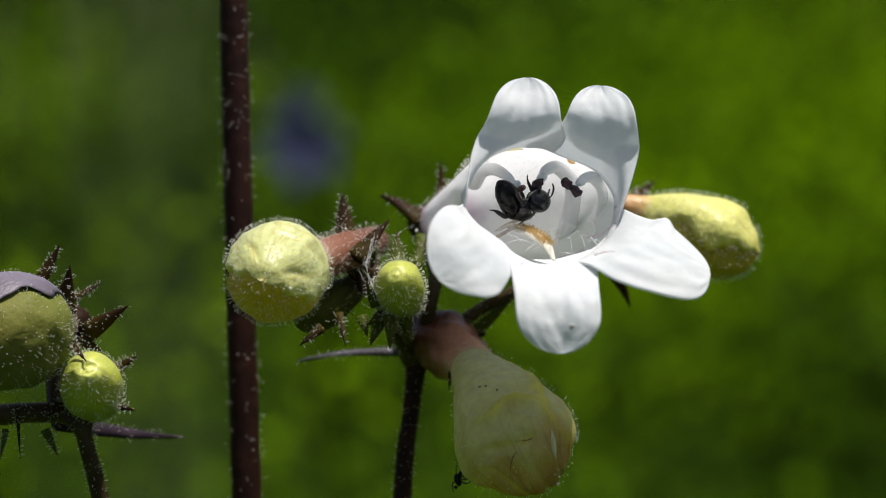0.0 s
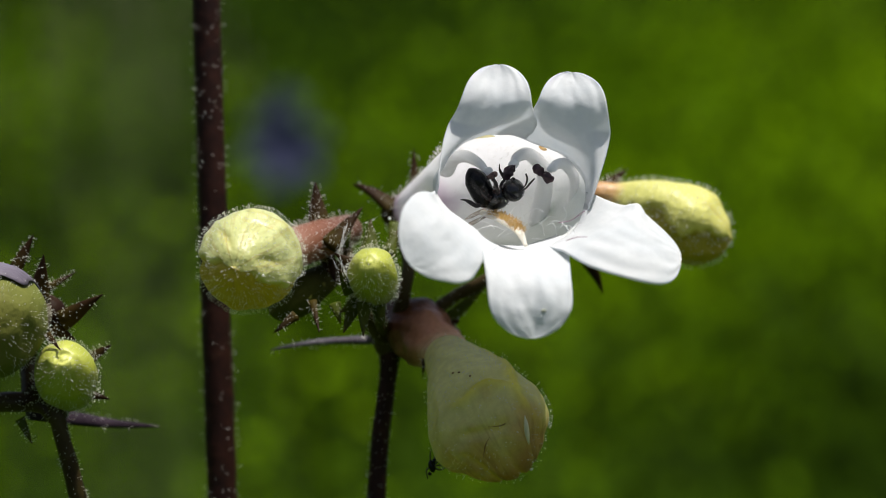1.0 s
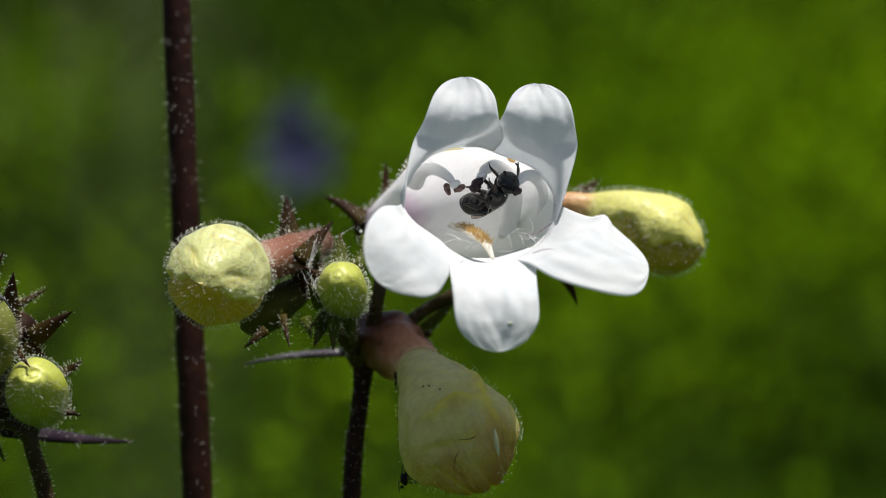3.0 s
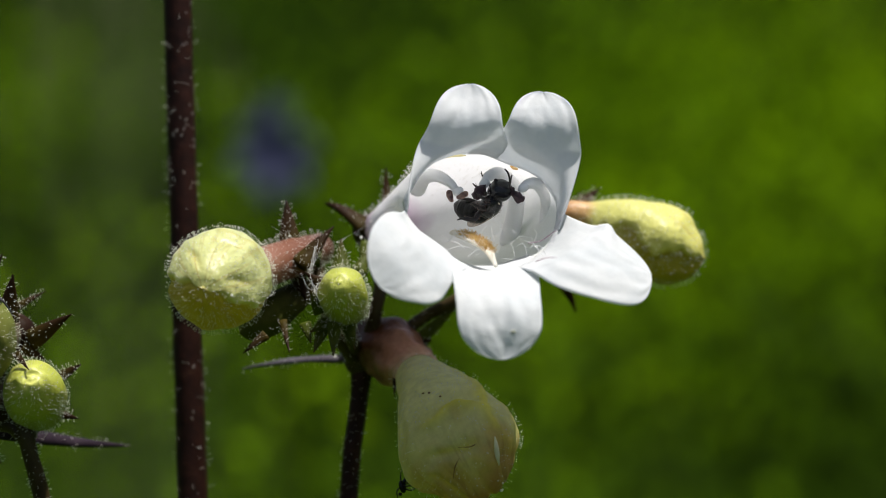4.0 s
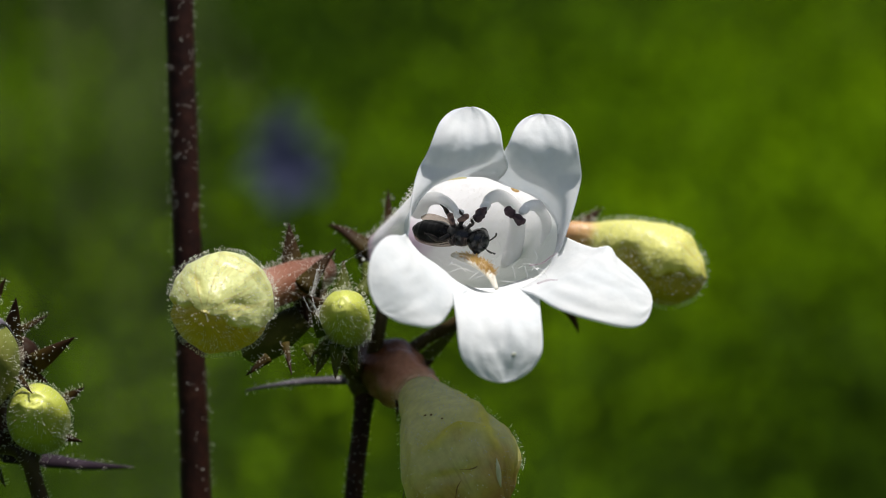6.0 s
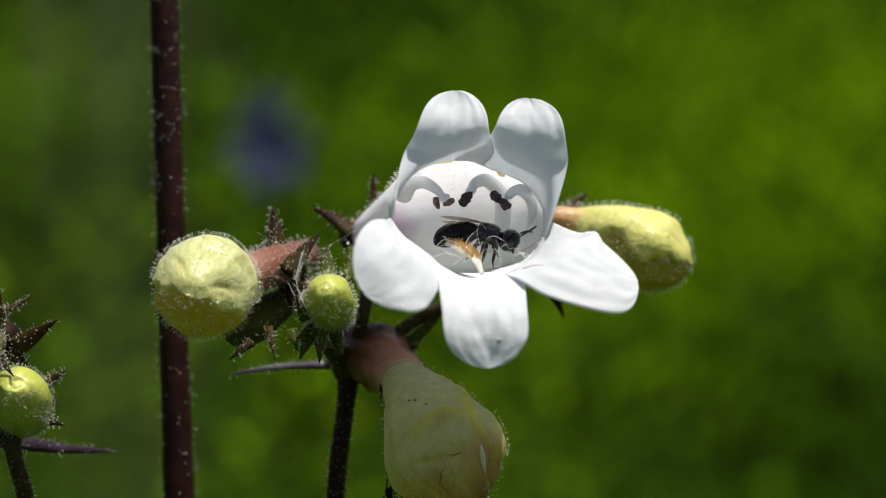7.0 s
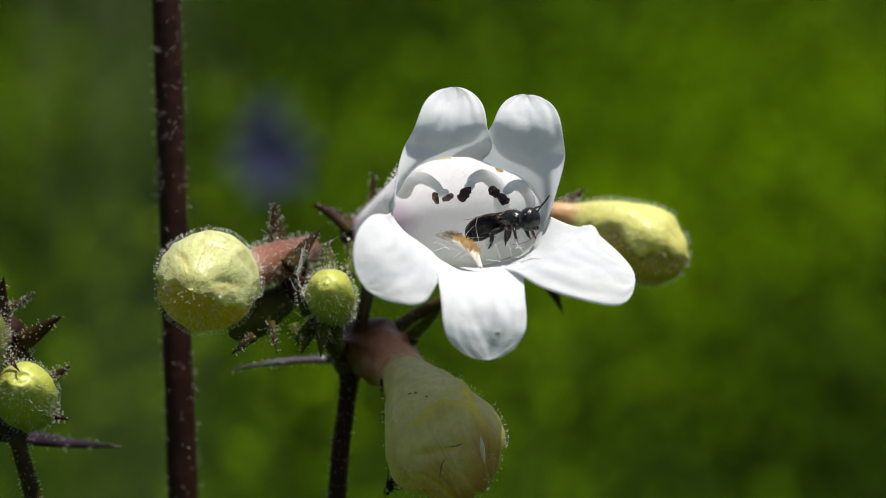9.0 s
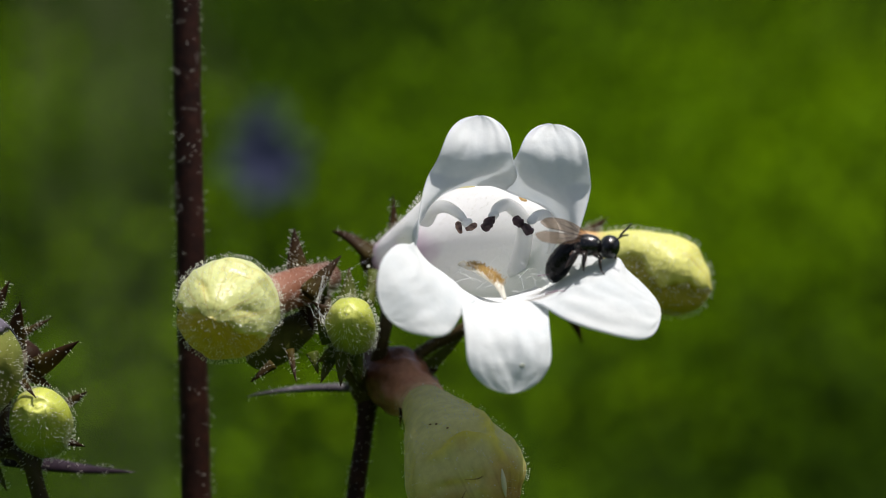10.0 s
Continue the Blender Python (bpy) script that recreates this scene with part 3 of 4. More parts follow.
# ---------------------------------------------------------------- tall stalk
def tall_stalk():
    th = thing("flower_stalk", (-14.73, 12.00, -18.89), "dark reddish-brown upright stalk with short pale hairs", "plant stem")
    pts = [(-16.76, 20.00, 37.38), (-16.49, 20.00, 19.60), (-16.00, 20.00, 0.00), (-15.46, 20.00, -19.60), (-15.00, 21.00, -42.82)]
    foot = down_to_ground(pts[-1], (0.02, 0.02))
    bm = loft(bmesh.new(), pts, [1.08, 1.11, 1.14, 1.20, 1.25], 20, 60, (0, -1, 0), 0.05, 4)
    near = hairs_on(bm, 520, 0.42, 0.009, 0.040, 3, spread=0.6)
    upper = part("stem", bm, STEM, th)
    part("hairs", near, HAIR_PALE, upper, "short pale hairs", kind="stuff")
    low = vec(pts[-1])
    part("lower_stem", loft(bmesh.new(), [tuple(low), tuple(low.lerp(vec(foot), 0.4)), foot], [1.15, 1.5, 2.0], 12, 20), STEM, th)


tall_stalk()

# ---------------------------------------------------------------- flowering plant
plant = thing("beardtongue_plant", (-2.03, 5.00, -8.24), "beardtongue plant with one open white flower and yellow-green hairy buds", "flowering plant", "beardtongue plants")

# corolla: mouth ellipse and tube
MOUTH = vec((6.95, -3.40, 2.94))
ACROSS = (vec((12.32, -2.00, 2.60)) - vec((1.30, -3.80, 2.85))) * 0.5
UPWARD = (vec((6.90, -0.40, 7.30)) - vec((7.80, -7.00, -1.13))) * 0.5
TUBE_PATH = [(-0.70, 17.00, 2.15), (3.10, 11.00, 2.76), (5.60, 4.50, 3.40), tuple(MOUTH)]


TUBE_LINE = [vec(c) for c in spline(TUBE_PATH, 80)]


def tube_ring(v, w):
    """A place on the corolla's wall: v from base to mouth, w round it."""
    k = min(int(v * 80), 79)
    c = TUBE_LINE[k].lerp(TUBE_LINE[k + 1], v * 80 - k)
    f = 1 - (1 - v) ** 1.9
    a0, b0 = vec((0.92, 0.39, 0)) * 1.3, vec((0, 0.1, 1)) * 1.3
    a, b = a0.lerp(ACROSS, f), b0.lerp(UPWARD, f)
    d = a * math.cos(w) + b * math.sin(w)
    # the lower lip is pushed up beside its middle
    d *= 1 - 0.17 * f * math.exp(-((math.degrees(w) % 360 - 222) / 26) ** 2)
    u = vec((1.3 * math.cos(w), 1.3 * math.sin(w), 2 * v))
    return c + d * (1 + 0.07 * f * noise.noise(u) + 0.025 * f * noise.noise(u * 2.6))


def rim(w):
    return tube_ring(1.0, w)


def corolla():
    grid = []
    for i in range(41):
        grid.append([tube_ring(i / 40, 2 * math.pi * k / 64) for k in range(65)])
    bm = sheet(bmesh.new(), grid, 0.0)
    blush = bm.verts.layers.float.new("hood")
    bm.verts.ensure_lookup_table()
    for i in range(41):
        for k in range(65):
            v, w = i / 40, 360 * k / 64
            bm.verts[i * 65 + k][blush] = 1 - 0.7 * math.exp(-((v - 0.44) / 0.10) ** 2 - ((w - 203) / 20) ** 2)
    outer = bmesh.new()
    loft(outer, TUBE_PATH[:3], [1.35, 3.2, 4.75], 24, 16)
    fuzz = hairs_on(outer, 700, 0.5, 0.010, 0.045, 8)
    outer.free()
    tube = part("flower", bm, TUBE, plant, "open white flower with pale mauve tube")
    part("hairs", fuzz, HAIR_PALE, tube, kind="stuff")
    return tube


flower = corolla()


OUTWARD = (TUBE_LINE[80] - TUBE_LINE[70]).normalized()


def lobe(name, w0, w1, centre, width, full, normal, cup, curl, seed, ruffle=0.10, turn=0.4, label="", power=2.2, flare=0.0, level=False, root=0.94, lip=0.07, groove=0.0, margin=0.0, joined=0):
    """One rounded petal lobe. It starts inside the throat, between the angles w0 and w1 (degrees), and turns out over the rim.
    centre: its midline; width: half width at points along it; full: where the rounded end begins; cup: bow across it."""
    n, m = 56, 36
    mids = [vec(c) for c in spline(centre, 60)]
    wide = [float(x[0]) for x in spline([(w,) for w in width], 60)]
    grid = []
    for i in range(n + 1):
        s = 1 - (1 - max(0.0, (i / n - lip) / (1 - lip))) ** 1.8
        f = min(s * 60, 59.999)
        e = int(f)
        mid = mids[e].lerp(mids[e + 1], f - e)
        t = (mids[min(e + 2, 60)] - mids[max(e - 1, 0)]).normalized()
        nr = vec(normal)
        nr = (nr - t * nr.dot(t)).normalized()
        side = nr.cross(t)
        if level:
            side = vec((-t.z, 0, t.x)).normalized()
            nr = t.cross(side)
            if nr.y > 0:
                side, nr = -side, -nr
        roll = OUTWARD * (flare * (1 - math.exp(-s / 0.09)))
        full_w = wide[e] + (wide[e + 1] - wide[e]) * (f - e)
        round_w = math.sqrt(max(0.012, 1 - ((s - full) / (1 - full)) ** power)) if s > full else 1.0
        w = full_w * round_w
        # a lobe with a standing margin slopes off sooner on that side
        w_up = full_w * math.sqrt(max(0.012, 1 - ((s - 0.42) / 0.58) ** 2.8)) if margin and s > 0.42 else w
        k = min(1.0, s / turn)
        k = k * k * (3 - 2 * k)
        row = []
        for j in range(m + 1):
            q = 2 * j / m - 1
            r0 = tube_ring(min(1.0, root + (1 - root) * (i / n) / lip), radians(w0 + (w1 - w0) * (q + 1) / 2))
            # near the seam between the two upper lobes the lip stays one even sheet
            even = 1 - max(0.0, min(1.0, (q * joined - 0.2) / 0.5)) * max(0.0, min(1.0, 2.2 - 2.8 * s)) if joined else 1.0
            p = mid + side * ((w_up if q > 0 else w) * q) + nr * ((cup * q * q + curl * s * s * abs(q) ** 3) * round_w ** 2 * even)
            p += nr * even * ruffle * noise.noise(vec((q * 1.6 + seed, s * 2.2, seed * 0.7))) * 2.2 * s * round_w
            if margin and q > 1 - margin:
                # the upper margin stands up
                p += vec((0, -0.7, 0.3)) * ((q - 1 + margin) * w * 0.45 * min(1.0, 2.5 * s) * (1 - s))
            if groove:
                # a shallow middle groove and a slanting crease beside it
                p -= nr * groove * (math.exp(-((q - 0.12 * s) / 0.16) ** 2) + 0.7 * math.exp(-((q + 0.75 - 0.9 * s) / 0.14) ** 2)) * min(1.0, 3 * s) * round_w
            p += nr * even * 0.08 * noise.noise(vec((q * 4.5 + seed, s * 6, seed))) * min(1, 3 * s) * round_w
            p += t * 0.22 * noise.noise(vec((q * 2.5 + 3 * seed, seed, 0.5))) * s * s * round_w
            p = (r0 + (mid - mids[0])).lerp(p, k)
            if flare:
                # the lip follows the arch of the mouth before it parts into lobes
                floor_z = r0.z + 3.2 * s
                d = floor_z - p.z
                p.z += 0.5 * (d + math.sqrt(d * d + 0.25)) * min(1.0, 6 * s)
            row.append(p + roll + vec((0, -0.04, 0)))
        grid.append(row)
    return part(name, sheet(bmesh.new(), grid, 0.12), PETAL, flower, label)


lobe("upper_lobe", 74, 181, [(4.75, -0.60, 5.20), (5.30, -2.00, 7.16), (5.66, -2.60, 9.41), (5.92, -1.60, 12.10)], [4.3, 3.25, 2.5, 2.2], 0.58, (0, -1, 0), 0.2, 0.2, 1.0, power=3.3, ruffle=0.20, turn=0.42, flare=0.8, joined=-1)
lobe("upper_lobe", -16, 96, [(10.70, -0.50, 5.13), (10.86, -1.88, 7.18), (11.04, -2.48, 9.24), (11.06, -1.45, 11.53)], [3.0, 2.92, 2.42, 2.02], 0.57, (0, -1, 0), 0.2, 0.2, 2.0, power=3.3, ruffle=0.20, turn=0.42, flare=0.8, joined=1)
lobe("lower_lobe", 178, 252, [(3.92, -6.20, 1.06), (2.70, -9.00, 0.35), (1.22, -11.40, -0.61), (-0.46, -12.20, -1.86)], [2.6, 3.4, 3.5, 3.4], 0.40, (-0.1, -0.85, 0.5), -0.45, -0.15, 3.0, turn=0.45, power=2.0, level=True, root=0.93, lip=0.07)
lobe("lower_lobe", 234, 310, [(7.82, -7.40, -1.13), (7.77, -9.60, -2.65), (7.87, -10.80, -4.93), (7.95, -10.80, -7.07)], [2.7, 2.85, 2.85, 2.5], 0.45, (0, -0.9, 0.4), -0.25, -0.15, 4.0, turn=0.5, power=3.6, root=0.80, lip=0.14, groove=0.10)
lobe("lower_lobe", 292, 362, [(11.64, -5.40, 0.75), (13.23, -7.40, 0.22), (15.52, -8.00, -0.40), (18.42, -6.60, -1.55)], [2.5, 3.25, 3.4, 3.35], 0.52, (0.05, -0.75, 0.65), -0.3, -0.2, 5.0, ruffle=0.05, turn=0.4, power=4.2, root=0.94, lip=0.07, margin=0.32)




# stamens
def stamen(points, radius, cells, material, label, tip):
    """An arching filament with an anther of two lumpy cells: (place, axis, half length, half width)."""
    part("filament", loft(bmesh.new(), points, [radius * 2.4, radius * 1.9, radius * 1.6, radius * 1.25, radius * 0.8][:len(points)], 12, 24), FILAMENT, flower, "white arching filament")
    part("filament_tip", blob(bmesh.new(), tip, (0.42, 0.32, 0.30), (1, 0, 0.4), (0, -1, 0), 12, 8, 0.4, 4, scale=2), FILAMENT, flower)
    for k, (at, axis, ln, wd) in enumerate(cells):
        part("anther", blob(bmesh.new(), at, (ln, wd, wd * 0.9), axis, (0, -1, 0.1), 16, 14, 0.6, 3 + k, 0.4, 3.6), material, flower, label)


stamen([(2.24, 5.50, 4.94), (2.80, 3.50, 5.63), (3.67, 1.60, 5.74), (4.57, 0.20, 5.22), (5.08, -0.30, 4.64)], 0.28, [((4.63, -0.50, 4.23), (0.35, 0, -1), 0.46, 0.22), ((5.48, -0.60, 4.27), (0.9, 0, 0.5), 0.46, 0.22)], ANTHER_TAN, "shrivelled tan anther", (5.16, -0.50, 4.59))
stamen([(8.99, 6.00, 0.87), (9.48, 4.00, 4.37), (8.32, 2.00, 5.84), (7.37, 0.50, 5.63), (7.03, 0.00, 5.13)], 0.31, [((6.65, -0.50, 4.47), (0.55, 0, 1), 0.56, 0.36), ((6.94, -0.30, 4.72), (0.4, 0, 1), 0.48, 0.24)], ANTHER, "dark purple anther", (7.06, -0.20, 5.13))
stamen([(11.58, 4.00, 0.87), (11.67, 2.00, 3.92), (10.86, 0.50, 5.06), (10.09, -0.20, 5.05), (9.75, -0.50, 4.72)], 0.28, [((8.81, -0.90, 4.67), (0.8, 0, -0.9), 0.46, 0.34), ((9.45, -1.00, 4.14), (1, 0, -0.5), 0.50, 0.34)], ANTHER, "dark purple anther", (9.82, -0.70, 4.79))


def staminode():
    pts = [(4.91, 1.00, 1.66), (6.22, -2.50, 1.08), (7.16, -5.40, 0.35), (7.72, -6.00, -0.82)]
    rad = [(0.4, 0.2), (0.46, 0.25), (0.36, 0.16), (0.14, 0.06)]
    bm = loft(bmesh.new(), pts, rad, 12, 20, (0, -0.5, 1), 0.15, 2)
    st = part("staminode", bm, CREAM, flower, "cream bearded sterile stamen")
    gold, pale = bmesh.new(), bmesh.new()
    r = random.Random(4)
    path = spline(pts, 40)
    for _ in range(600):
        k = r.choice(range(6, 30))
        p = vec(path[k]) + vec((r.uniform(-0.42, 0.42), r.uniform(-0.25, 0.25), r.uniform(-0.05, 0.18)))
        add_hair(gold, p, vec((r.uniform(-0.7, 0.9), r.uniform(-0.6, 0.3), 1)), r.uniform(0.16, 0.42), 0.018, 0.036)
    for _ in range(36):
        k = r.choice(range(4, 36))
        p = vec(path[k]) + vec((r.uniform(-3.2, 4.2), r.uniform(-0.4, 1.2), r.uniform(-0.5, 0.1)))
        a = vec((r.uniform(-1, 1), r.uniform(-0.5, 0.1), r.uniform(0.0, 0.5))).normalized()
        ln = r.uniform(0.9, 2.4)
        q = p + a * ln + vec((r.uniform(-0.3, 0.3), 0, r.uniform(-0.4, 0.1)))
        loft(pale, [tuple(p), tuple(p.lerp(q, 0.5) + vec((r.uniform(-0.3, 0.3), 0, r.uniform(0, 0.5)))), tuple(q)], [0.014, 0.012, 0.006], 5, 8)
    part("beard", gold, GOLD, flower, "golden-brown beard", kind="stuff")
    part("throat_hairs", pale, FILAMENT, flower, "long white throat hairs", kind="stuff")


staminode()


def marks():
    """Stains and purple guide lines inside the flower."""
    for pts in ([(10.01, -5.00, 0.83), (10.85, -5.40, 0.98), (11.55, -5.60, 1.45), (11.93, -5.80, 1.69)],
                [(10.44, -7.20, -0.43), (11.21, -7.40, -0.19), (11.89, -7.60, -0.19)]):
        part("guide_line", loft(bmesh.new(), pts, [0.026] * (len(pts) - 1) + [0.01], 6, 12), VEIN, flower, "thin purple guide line")


    for w0, w1, v, wide, m, label in ((92, 116, 0.86, 0.13, SPOT_YELLOW, "pale yellow stain"), (50, 57, 0.86, 0.15, SPOT_BROWN, "small brown stain")):
        pts = [tuple(tube_ring(v, radians(w0 + (w1 - w0) * k / 4)) + vec((0, -0.12, -0.1))) for k in range(5)]
        part("stain", loft(bmesh.new(), pts, [(0.03, 0.02), (wide, 0.03), (wide * 1.2, 0.03), (wide, 0.03), (0.03, 0.02)], 10, 12, (0, -0.8, -0.6), 0.4, 3), m, flower, label)


    part("stain", blob(bmesh.new(), (8.71, -10.90, -5.20), (0.18, 0.14, 0.05), (1, 0, 0.2), (0, -1, 0), 10, 8, 0.3, 5), SPOT_GREY, flower, "small grey-green stain")


marks()

# flower calyx and stalks
sepal(plant, (-1.57, 16.00, 2.14), (-4.91, 17.00, 4.12), 1.15, SEPAL, (0, -0.6, 1), (0, 0, 0.3), seed=2)
sepal(plant, (-0.09, 16.00, 3.53), (-0.17, 17.00, 6.89), 0.6, SEPAL, (0, -1, 0), seed=3)
sepal(plant, (-1.38, 13.00, 0.90), (-1.96, 11.00, -1.24), 0.9, SEPAL_GREEN, (0, -1, 0), seed=4)
stem(plant, [(-1.58, 17.00, 0.92), (-0.61, 14.00, -1.69), (-0.95, 13.00, -4.26), (-2.00, 15.00, -8.64)], [0.6, 0.5, 0.55, 0.7], STALK, "", 120, 3, "pedicel")
stem(plant, [(13.79, 16.00, 3.01), (8.69, 14.00, -1.25), (5.23, 14.00, -3.41), (2.43, 15.00, -4.95), (-1.70, 15.00, -8.21)], [0.5, 0.45, 0.5, 0.5, 0.7], STALK, "", 200, 5, "pedicel")
sepal(plant, (2.35, 15.00, -6.47), (5.36, 14.00, -3.77), 0.75, SEPAL_GREEN, (0.5, -1, 0.5), seed=6)
sepal(plant, (11.68, 19.00, 0.57), (14.70, 20.50, -4.59), 0.95, SEPAL, (0, -1, 0), (0.6, 0, -0.4), seed=7, hairs=12)

part("calyx", blob(bmesh.new(), (-1.14, 17.50, 1.98), (1.7, 1.5, 1.5), (1, -1, 0.2), (0, -1, 0), 14, 10, 0.15, 6), SEPAL, plant, "purple-brown calyx")
stem(plant, [(-3.01, 7.00, -4.22), (-2.89, 10.00, -5.68), (-2.34, 15.00, -7.55)], [0.5, 0.45, 0.6], STALK, "", 40, 17, "pedicel")

# main stem
base = (-3.30, 15.00, -22.54)
stem(plant, [(-2.00, 15.00, -7.99), (-2.25, 15.00, -10.81), (-2.87, 15.00, -15.59), base], [0.95, 0.68, 0.7, 0.75], STEM, "", 260, 8)
part("lower_stem", loft(bmesh.new(), [base, tuple(vec(base).lerp(vec(down_to_ground(base, (-0.02, 0.03))), 0.4)), down_to_ground(base, (-0.02, 0.03))], [0.75, 1.2, 1.8], 12, 20), STEM, plant)
part("node", blob(bmesh.new(), (-2.12, 15.00, -7.86), (1.5, 1.3, 1.3), (0.2, 0, 1), (0, -1, 0), 14, 10, 0.15, 4), STALK, plant)

# dew
for p, r in (((-2.01, 12.50, 1.41), 0.11), ((-4.15, 16.00, -7.72), 0.1), ((-7.23, 8.00, 1.51), 0.08), ((-10.62, -5.6, -2.72), 0.10), ((-6.95, 10.5, 1.32), 0.09)):
    part("dew_drop", blob(bmesh.new(), p, (r, r, r), sides=12, n=8), HAIR, plant, "tiny bright dew drop")

# cobweb caught between the sepals
web_knots = [(-5.05, 5.5, 0.55), (-5.75, 5.0, -1.55), (-5.25, 4.6, -2.75), (-4.95, 4.4, -3.60), (-4.75, 4.2, -4.55), (-3.95, 3.8, -4.75)]
web = bmesh.new()
web_rng = random.Random(21)
for a, b in zip(web_knots, web_knots[1:]):
    for _ in range(8):
        p, q = (vec(c) + vec((web_rng.gauss(0, 0.22), web_rng.gauss(0, 0.3), web_rng.gauss(0, 0.22))) for c in (a, b))
        loft(web, [tuple(p), tuple(p.lerp(q, 0.5) + vec((web_rng.gauss(0, 0.1), 0, web_rng.gauss(-0.1, 0.1)))), tuple(q)], [0.005, 0.009, 0.005], 5, 6)
for b in ((-8.4, 4.5, 2.2), (-1.6, 9.0, 2.2)):
    loft(web, [(-5.05, 5.5, 0.55), tuple(vec((-5.05, 5.5, 0.55)).lerp(vec(b), 0.5) + vec((0, 0, -0.15))), b], [0.003, 0.004, 0.003], 5, 8)
part("cobweb", web, FILAMENT, plant, "silvery strands of cobweb", kind="stuff")

# big bud at the side
SIDE = [(-5.19, 14.00, 0.56), (-6.87, 10.00, -0.04), (-8.74, 7.00, -0.67), (-10.32, 3.80, -1.20), (-10.89, 2.20, -1.43), (-11.37, 0.80, -1.60), (-11.76, -0.60, -1.77), (-12.16, -2.60, -1.98), (-12.42, -4.40, -2.13), (-12.54, -5.80, -2.23), (-12.59, -6.20, -2.27)]
SIDE_R = [1.2, 1.42, 1.51, 1.67, 2.79, 3.51, 3.7, 3.39, 2.51, 1.4, 0.1]
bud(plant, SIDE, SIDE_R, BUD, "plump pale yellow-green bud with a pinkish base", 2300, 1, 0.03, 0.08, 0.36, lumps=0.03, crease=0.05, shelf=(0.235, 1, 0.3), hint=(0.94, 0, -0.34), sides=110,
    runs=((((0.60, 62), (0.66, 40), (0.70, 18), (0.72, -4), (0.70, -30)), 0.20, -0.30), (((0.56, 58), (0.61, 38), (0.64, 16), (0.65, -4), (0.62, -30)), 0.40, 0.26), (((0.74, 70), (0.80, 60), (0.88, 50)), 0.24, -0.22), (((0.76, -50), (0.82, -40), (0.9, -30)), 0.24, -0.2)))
sepal(plant, (-7.30, 10.00, 0.68), (-7.59, 11.00, 4.22), 1.15, SEPAL, (0, -1, 0), seed=12, hairs=90)
sepal(plant, (-6.53, 7.20, -0.71), (-3.96, 8.50, 2.23), 1.1, SEPAL, (-0.3, -1, 0.3), seed=13, hairs=70)
sepal(plant, (-5.64, 8.50, -0.59), (-4.75, 10.00, 1.74), 0.8, SEPAL_GREEN, (0, -1, 0.2), seed=16, hairs=60)
sepal(plant, (-6.75, 10.00, -1.23), (-6.05, 8.00, -3.32), 0.9, SEPAL, (0, -1, 0), seed=14)
sepal(plant, (-7.77, 9.00, -1.22), (-9.41, 8.00, -2.48), 0.9, SEPAL, (0, -1, 0), seed=15)
stem(plant, [(-5.55, 13.00, 0.04), (-4.94, 11.00, -3.37), (-3.61, 13.00, -6.41), (-2.12, 15.00, -8.42)], [0.6, 0.5, 0.55, 0.7], STALK, "", 120, 15, "pedicel")

# hidden bud under it
bud(plant, [(-5.94, 12.00, -2.44), (-7.50, 10.00, -3.50), (-8.90, 8.60, -4.45), (-10.15, 7.40, -5.30), (-10.83, 6.80, -5.70)], [0.8, 1.25, 1.5, 1.1, 0.1], BUD_SHADE, "dull green bud with shade put into its dark colour", 120, 21, 0.03)
sepal(plant, (-8.86, 5.00, -5.76), (-10.47, 4.00, -7.05), 0.5, SEPAL, seed=22)
sepal(plant, (-7.62, 5.00, -4.72), (-7.05, 3.00, -7.01), 0.42, SEPAL, seed=23)
sepal(plant, (-5.96, 5.00, -4.93), (-5.52, 4.00, -6.39), 0.6, SEPAL_GREEN, seed=24)

# small round bud
bud(plant, [(-3.01, 7.00, -4.35), (-3.06, 5.00, -3.48), (-3.19, 2.40, -2.49), (-3.28, 0.60, -1.99), (-3.32, 0.20, -1.86)], [1.0, 1.7, 1.72, 0.9, 0.1], BUD_GREEN, "small round bright green bud", 750, 31, 0.05, 0.0, 0.3, crease=0.05)
sepal(plant, (-3.41, 6.00, -1.21), (-3.35, 7.00, 1.30), 0.95, SEPAL_GREEN, seed=32, hairs=120)
sepal(plant, (-2.04, 6.00, -1.21), (-1.34, 7.00, 0.46), 0.8, SEPAL_GREEN, seed=33)
sepal(plant, (-4.31, 5.00, -2.44), (-5.96, 5.00, -1.20), 0.8, SEPAL, seed=34)
sepal(plant, (-4.78, 4.00, -4.08), (-5.58, 3.00, -2.42), 0.7, SEPAL_GREEN, seed=35)
for tip, b, s in (((-5.29, 3.00, -7.01), (-4.51, 5.00, -4.93), 41), ((-3.84, 2.00, -7.22), (-3.79, 4.00, -4.90), 42), ((-2.30, 3.00, -6.77), (-2.86, 5.00, -4.93), 43), ((-5.50, 3.00, -5.50), (-4.31, 5.00, -4.85), 44)):
    sepal(plant, b, tip, 0.75, SEPAL_GREEN, seed=s)

